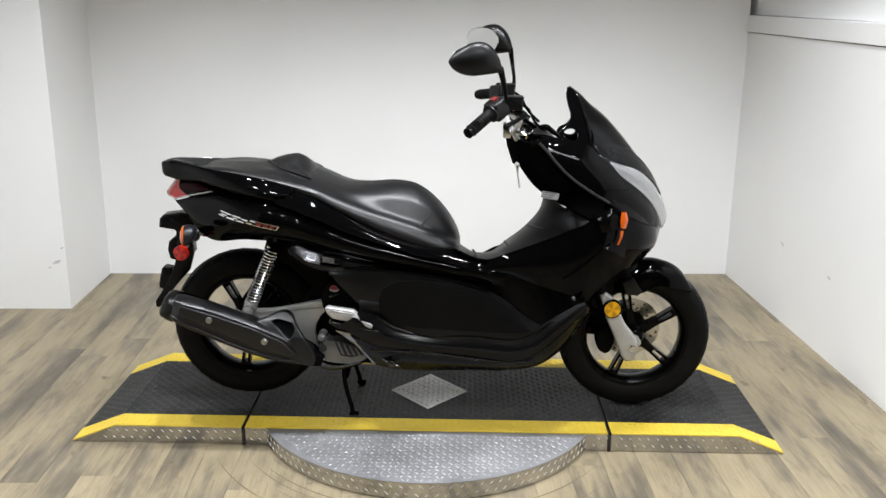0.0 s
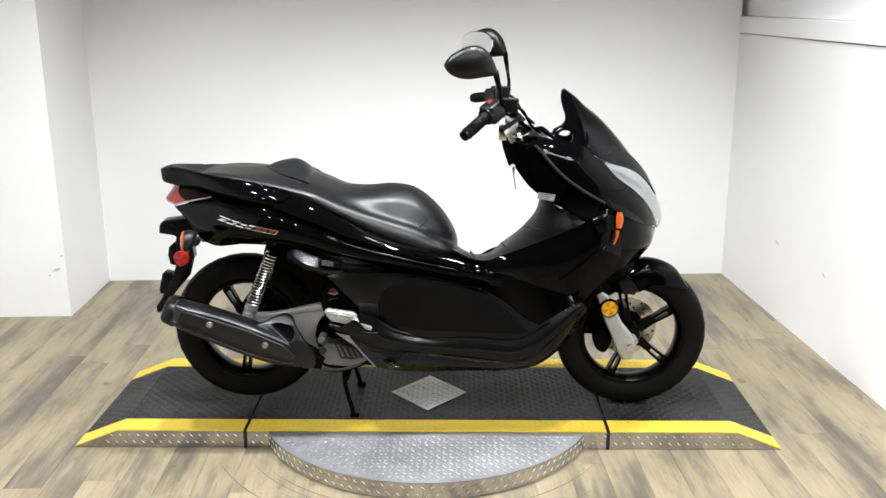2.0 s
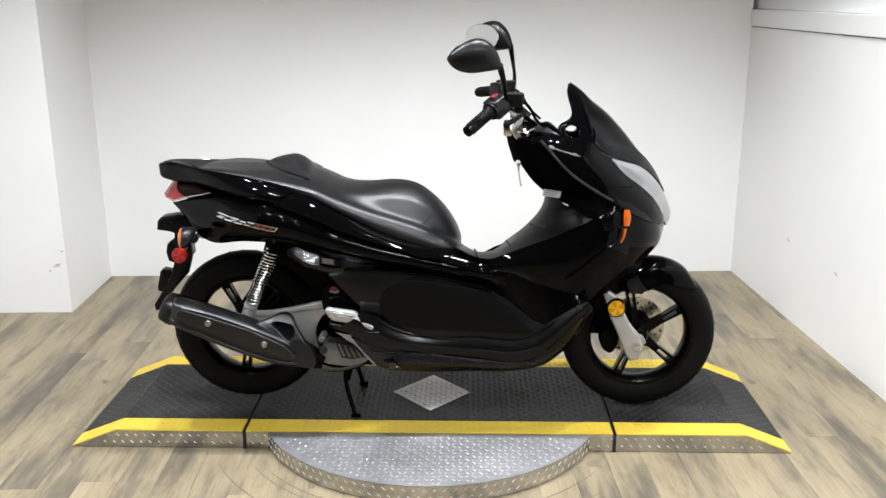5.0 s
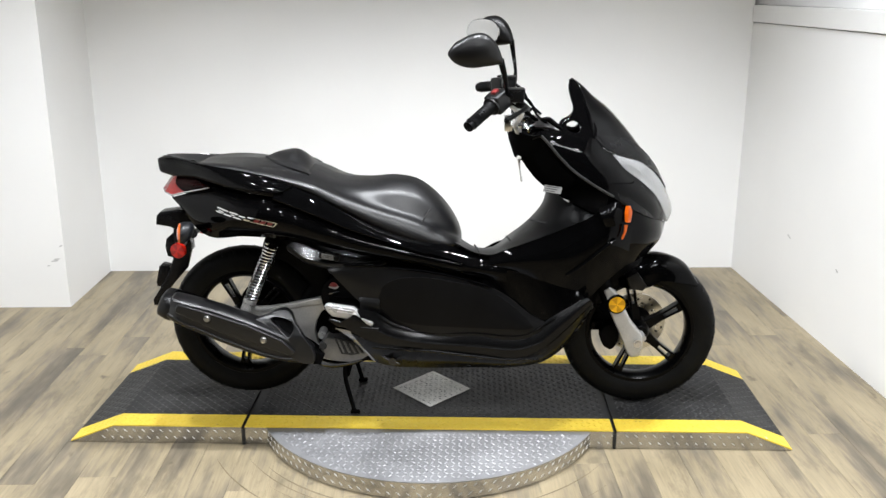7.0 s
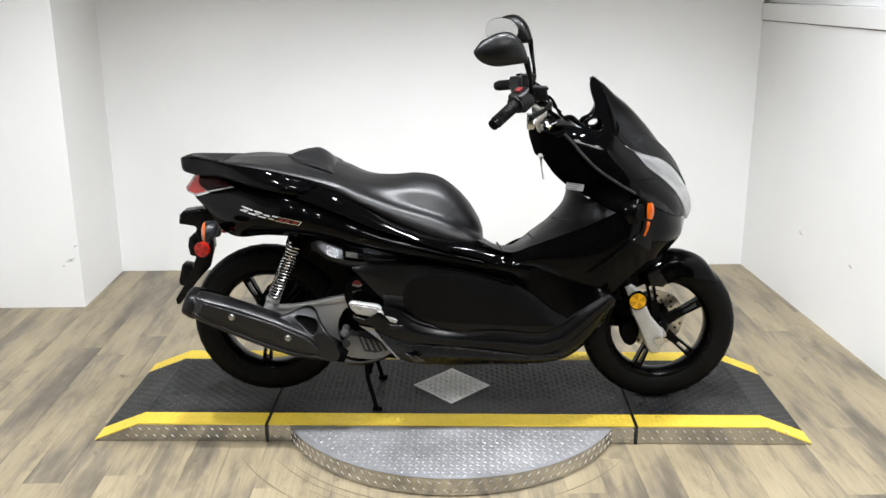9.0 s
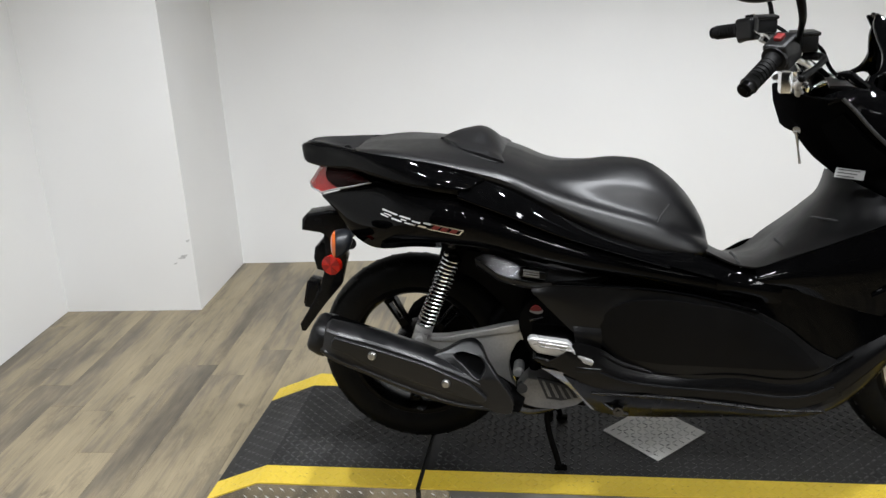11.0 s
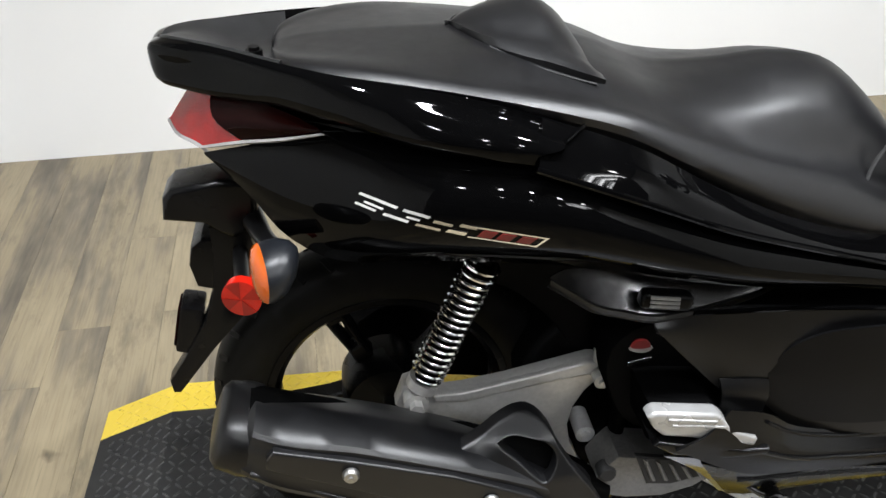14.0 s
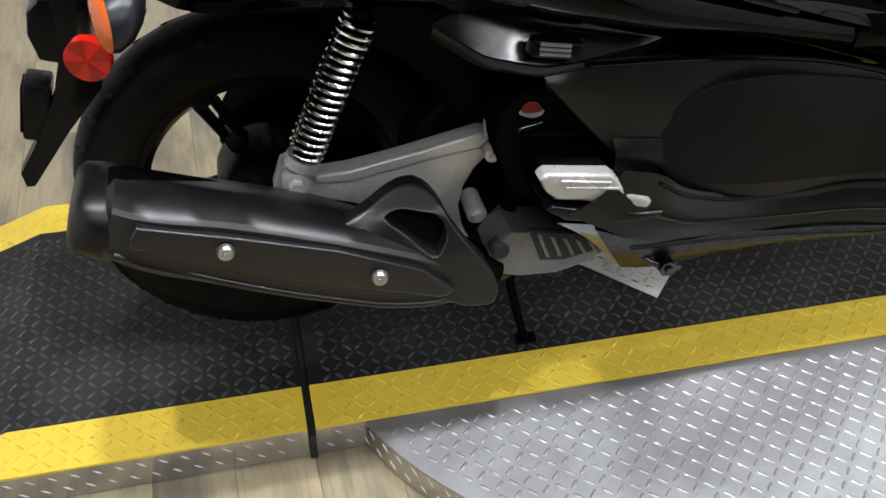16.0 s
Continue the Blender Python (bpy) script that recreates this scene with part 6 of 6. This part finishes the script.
def mirror(s, c, stem, turn, face, size=1.0, wide=0.76):
    """A wing mirror: shell, glass, stem."""
    rot = Matrix.Rotation(turn, 3, "Z")
    place = lambda p: tuple(Vector(c) + rot @ (Vector(p) * size))
    rows = [(-0.078, -0.004, 0.004, 0.004), (-0.068, -0.004, 0.018, 0.014), (-0.045, -0.003, 0.034, 0.024), (-0.010, 0.002, 0.046, 0.031), (0.025, 0.004, 0.045, 0.031), (0.052, -0.004, 0.034, 0.025), (0.068, -0.016, 0.020, 0.016), (0.076, -0.030, 0.010, 0.010)]
    rows = resample(rows, 24)
    shell = part("mirror", loft([[place(q) for q in ring((x, 0, z), (0, 1, 0), (0, 0, 1), w, hgt, 22, 2.2)] for x, z, hgt, w in rows]), M_MATTE, scooter, "oval black wing mirror")
    part("mirror_glass", loft([[place(q) for q in ring((-0.012, y, 0.001), (1, 0, 0), (0, 0, 1), r * 0.062 * wide, r * 0.043 * wide, 28, 2.3)] for y, r in ((-0.0200 * face, 0.7), (-0.0310 * face, 1.02), (-0.0335 * face, 0.98))]), M_MIRROR, shell, "mirror glass")
    part("mirror_stem", tube([place((0.072, 0, -0.022)), *stem], [0.010, 0.008, 0.006, 0.006, 0.009, 0.011], 12, 20), M_RIM, shell, "curved black mirror stem")


mirror(-1, (0.078, -0.385, 1.214), [(0.162, -0.35, 1.14), (0.170, -0.30, 1.10), (0.182, -0.24, 1.075), (0.19, -0.20, 1.07)], radians(14), -1)
mirror(1, (0.146, 0.36, 1.234), [(0.226, 0.33, 1.15), (0.230, 0.28, 1.10), (0.222, 0.23, 1.07), (0.212, 0.20, 1.06)], radians(-30), 1, 1.12, 0.92)

from mathutils.bvhtree import BVHTree

# -- badge: plain slanted shapes on the tail panel --
skin = sheet(COWL_EDGES, 56, 18, 0.004)
skin_tree = BVHTree.FromBMesh(skin)


def on_panel(x, z):
    hit = skin_tree.ray_cast(Vector((x, -0.6, z)), Vector((0, 1, 0)))[0]
    return hit.y if hit else -0.25


def badge_at(u):
    return Vector((-0.716 + 0.196 * u, 0, 0.726 - 0.034 * u))


def badge_stroke(u0, u1, z0, z1, lean, side):
    a, b = badge_at(u0), badge_at(u1)
    z0, z1 = z0 * 1.15, z1 * 1.15
    quad = [a + Vector((lean * z0, 0, z0)), b + Vector((lean * z0, 0, z0)), b + Vector((lean * z1, 0, z1)), a + Vector((lean * z1, 0, z1))]
    quad = [Vector((q.x, on_panel(q.x, q.z) - 0.0016, q.z)) for q in quad]
    bm = bmesh.new()
    front = [bm.verts.new(p) for p in quad]
    rear = [bm.verts.new(p + Vector((0.001, 0.008, 0))) for p in quad]
    bm.faces.new(front)
    bm.faces.new(rear[::-1])
    for i in range(4):
        bm.faces.new((front[i], front[(i + 1) % 4], rear[(i + 1) % 4], rear[i]))
    return moved(bm, Matrix.Translation((0, -LEAN_Y, -0.018)) @ Matrix.Scale(-1, 4, (0, 1, 0))) if side < 0 else bm


WAVES = [(0.0, 0.20, 0.0034, 0.0058, 0.9), (0.05, 0.15, -0.0016, 0.0004, 0.9), (0.02, 0.13, -0.0056, -0.0034, 0.9), (0.17, 0.30, -0.0056, -0.0030, 0.9), (0.23, 0.37, 0.0032, 0.0058, 0.9), (0.27, 0.34, -0.0012, 0.0008, 0.9), (0.34, 0.47, -0.0056, -0.0032, 0.9), (0.40, 0.50, 0.0010, 0.0036, 0.9), (0.50, 0.60, -0.0050, -0.0016, 0.9), (0.53, 0.62, 0.0030, 0.0058, 0.9)]
for side in (1, -1):
    badge = part("badge_bar", badge_stroke(*WAVES[0], side), M_CHROME, scooter, "chrome and red slanted badge", smooth=0)
    for wave in WAVES[1:]:
        part("badge_bar", badge_stroke(*wave, side), M_CHROME, badge, smooth=0)
    part("badge_outline", joined(badge_stroke(0.62, 1.0, 0.0046, 0.006, 0.9, side), badge_stroke(0.62, 1.0, -0.006, -0.0046, 0.9, side), badge_stroke(0.985, 1.0, -0.006, 0.006, 0.9, side)), M_CHROME, badge, smooth=0)
    for u in (0.66, 0.76, 0.87):
        part("red_bar", badge_stroke(u, u + 0.075, -0.0036, 0.0036, 0.9, side), M_REDINK, badge, smooth=0)

# ---- floor planks ----
def floor_planks():
    base = structure("floor", box((-HALL - W, FRONT - W, -0.1), (HALL + W, BACK + W, -0.003)), M_JOINT, "beige and grey-brown wood-look plank floor", "floor")
    rng = random.Random(4)
    width, length, gap = 0.118, 1.22, 0.0002
    shared = {}

    def plank_mesh(w, l):
        key = (round(w, 3), round(l, 3))
        if key not in shared:
            bm = box((gap, gap, -0.0028), (w - gap, l - gap, 0.0), 0.0006, 1)
            me = bpy.data.meshes.new("plank")
            bmesh.ops.recalc_face_normals(bm, faces=bm.faces)
            bm.to_mesh(me)
            bm.free()
            me.materials.append(M_PLANK)
            shared[key] = me
        return shared[key]

    verts, faces = [], []
    cols = int(2 * HALL / width) + 1
    for i in range(cols):
        x0 = -HALL + i * width
        w = width
        if w < 0.01:
            continue
        y = FRONT - rng.random() * length
        while y < BACK:
            a, b = max(y, FRONT), min(y + length, BOOTH if x0 + w < LEFT or x0 > RIGHT else BACK if x0 >= PILLAR_X - width else PILLAR_Y)
            y += length
            if b - a < 0.02:
                continue
            if b > 2.2:
                ob = new("plank", plank_mesh(w, b - a))
                ob.location, ob.parent = (x0, a, 0), base
            else:
                k = len(verts)
                verts += [(x0 + gap, a + gap, 0), (x0 + w - gap, a + gap, 0), (x0 + w - gap, b - gap, 0), (x0 + gap, b - gap, 0)]
                faces.append((k, k + 1, k + 2, k + 3))
    me = bpy.data.meshes.new("plank_field")
    me.from_pydata(verts, [], faces)
    me.materials.append(M_PLANK_FAR)
    ob = new("plank_field", me)
    ob.parent = base
    tagged(ob, kind="stuff")


floor_planks()


def floor_scuff(radius, a0, a1, width):
    """A faint worn arc on the planks round the turntable."""
    c = PLAT @ Vector((0, DISC_Y, 0))
    bm = bmesh.new()
    rows = []
    for k in range(33):
        a = radians(a0 + (a1 - a0) * k / 32)
        w = width * math.sin(math.pi * (k + 0.5) / 33)
        rows.append([(c.x + (radius + d) * math.cos(a), c.y + (radius + d) * math.sin(a), 0.0006) for d in (-w, w)])
    grid_faces(bm, rows)
    ob = mesh_object("scuff_mark", bm, M_SCUFF, 0)
    ob.parent = bpy.data.objects["floor"]


for radius, a0, a1, width in ((0.640, 215, 262, 0.003), (0.668, 208, 248, 0.002), (0.70, 225, 280, 0.0025), (0.655, 285, 325, 0.0025), (0.735, 270, 318, 0.002), (0.76, 205, 235, 0.0025)):
    floor_scuff(radius, a0, a1, width)


def wall_scuff(owner, m, long, high, seed):
    """A faint grey rub mark with a ragged outline, lying on the paint."""
    rnd = random.Random(seed)
    bm = bmesh.new()
    ring_pts = []
    for k in range(22):
        a = 2 * math.pi * k / 22
        r = 0.55 + 0.45 * rnd.random()
        ring_pts.append(bm.verts.new((long * r * math.cos(a), 0, high * r * math.sin(a) + 0.25 * long * math.cos(a))))
    bm.faces.new(ring_pts)
    moved(bm, m)
    ob = mesh_object("scuff_mark", bm, M_WALL_SCUFF, 0)
    ob.parent = bpy.data.objects[owner]


for owner, m, long, high, seed in (("wall_pillar", pose(-1.605, PILLAR_Y - 0.0012, 0.232), 0.026, 0.009, 1), ("wall_pillar", pose(-1.575, PILLAR_Y - 0.0012, 0.300), 0.012, 0.005, 2), ("wall_pillar", pose(-1.640, PILLAR_Y - 0.0012, 0.205), 0.010, 0.004, 3), ("wall_right", SPLAY @ pose(RIGHT - 0.0012, 4.166, 0.341, rz=90), 0.020, 0.006, 4), ("wall_right", SPLAY @ pose(RIGHT - 0.0012, 4.646, 0.356, rz=90), 0.024, 0.006, 5)):
    wall_scuff(owner, m, long, high, seed)
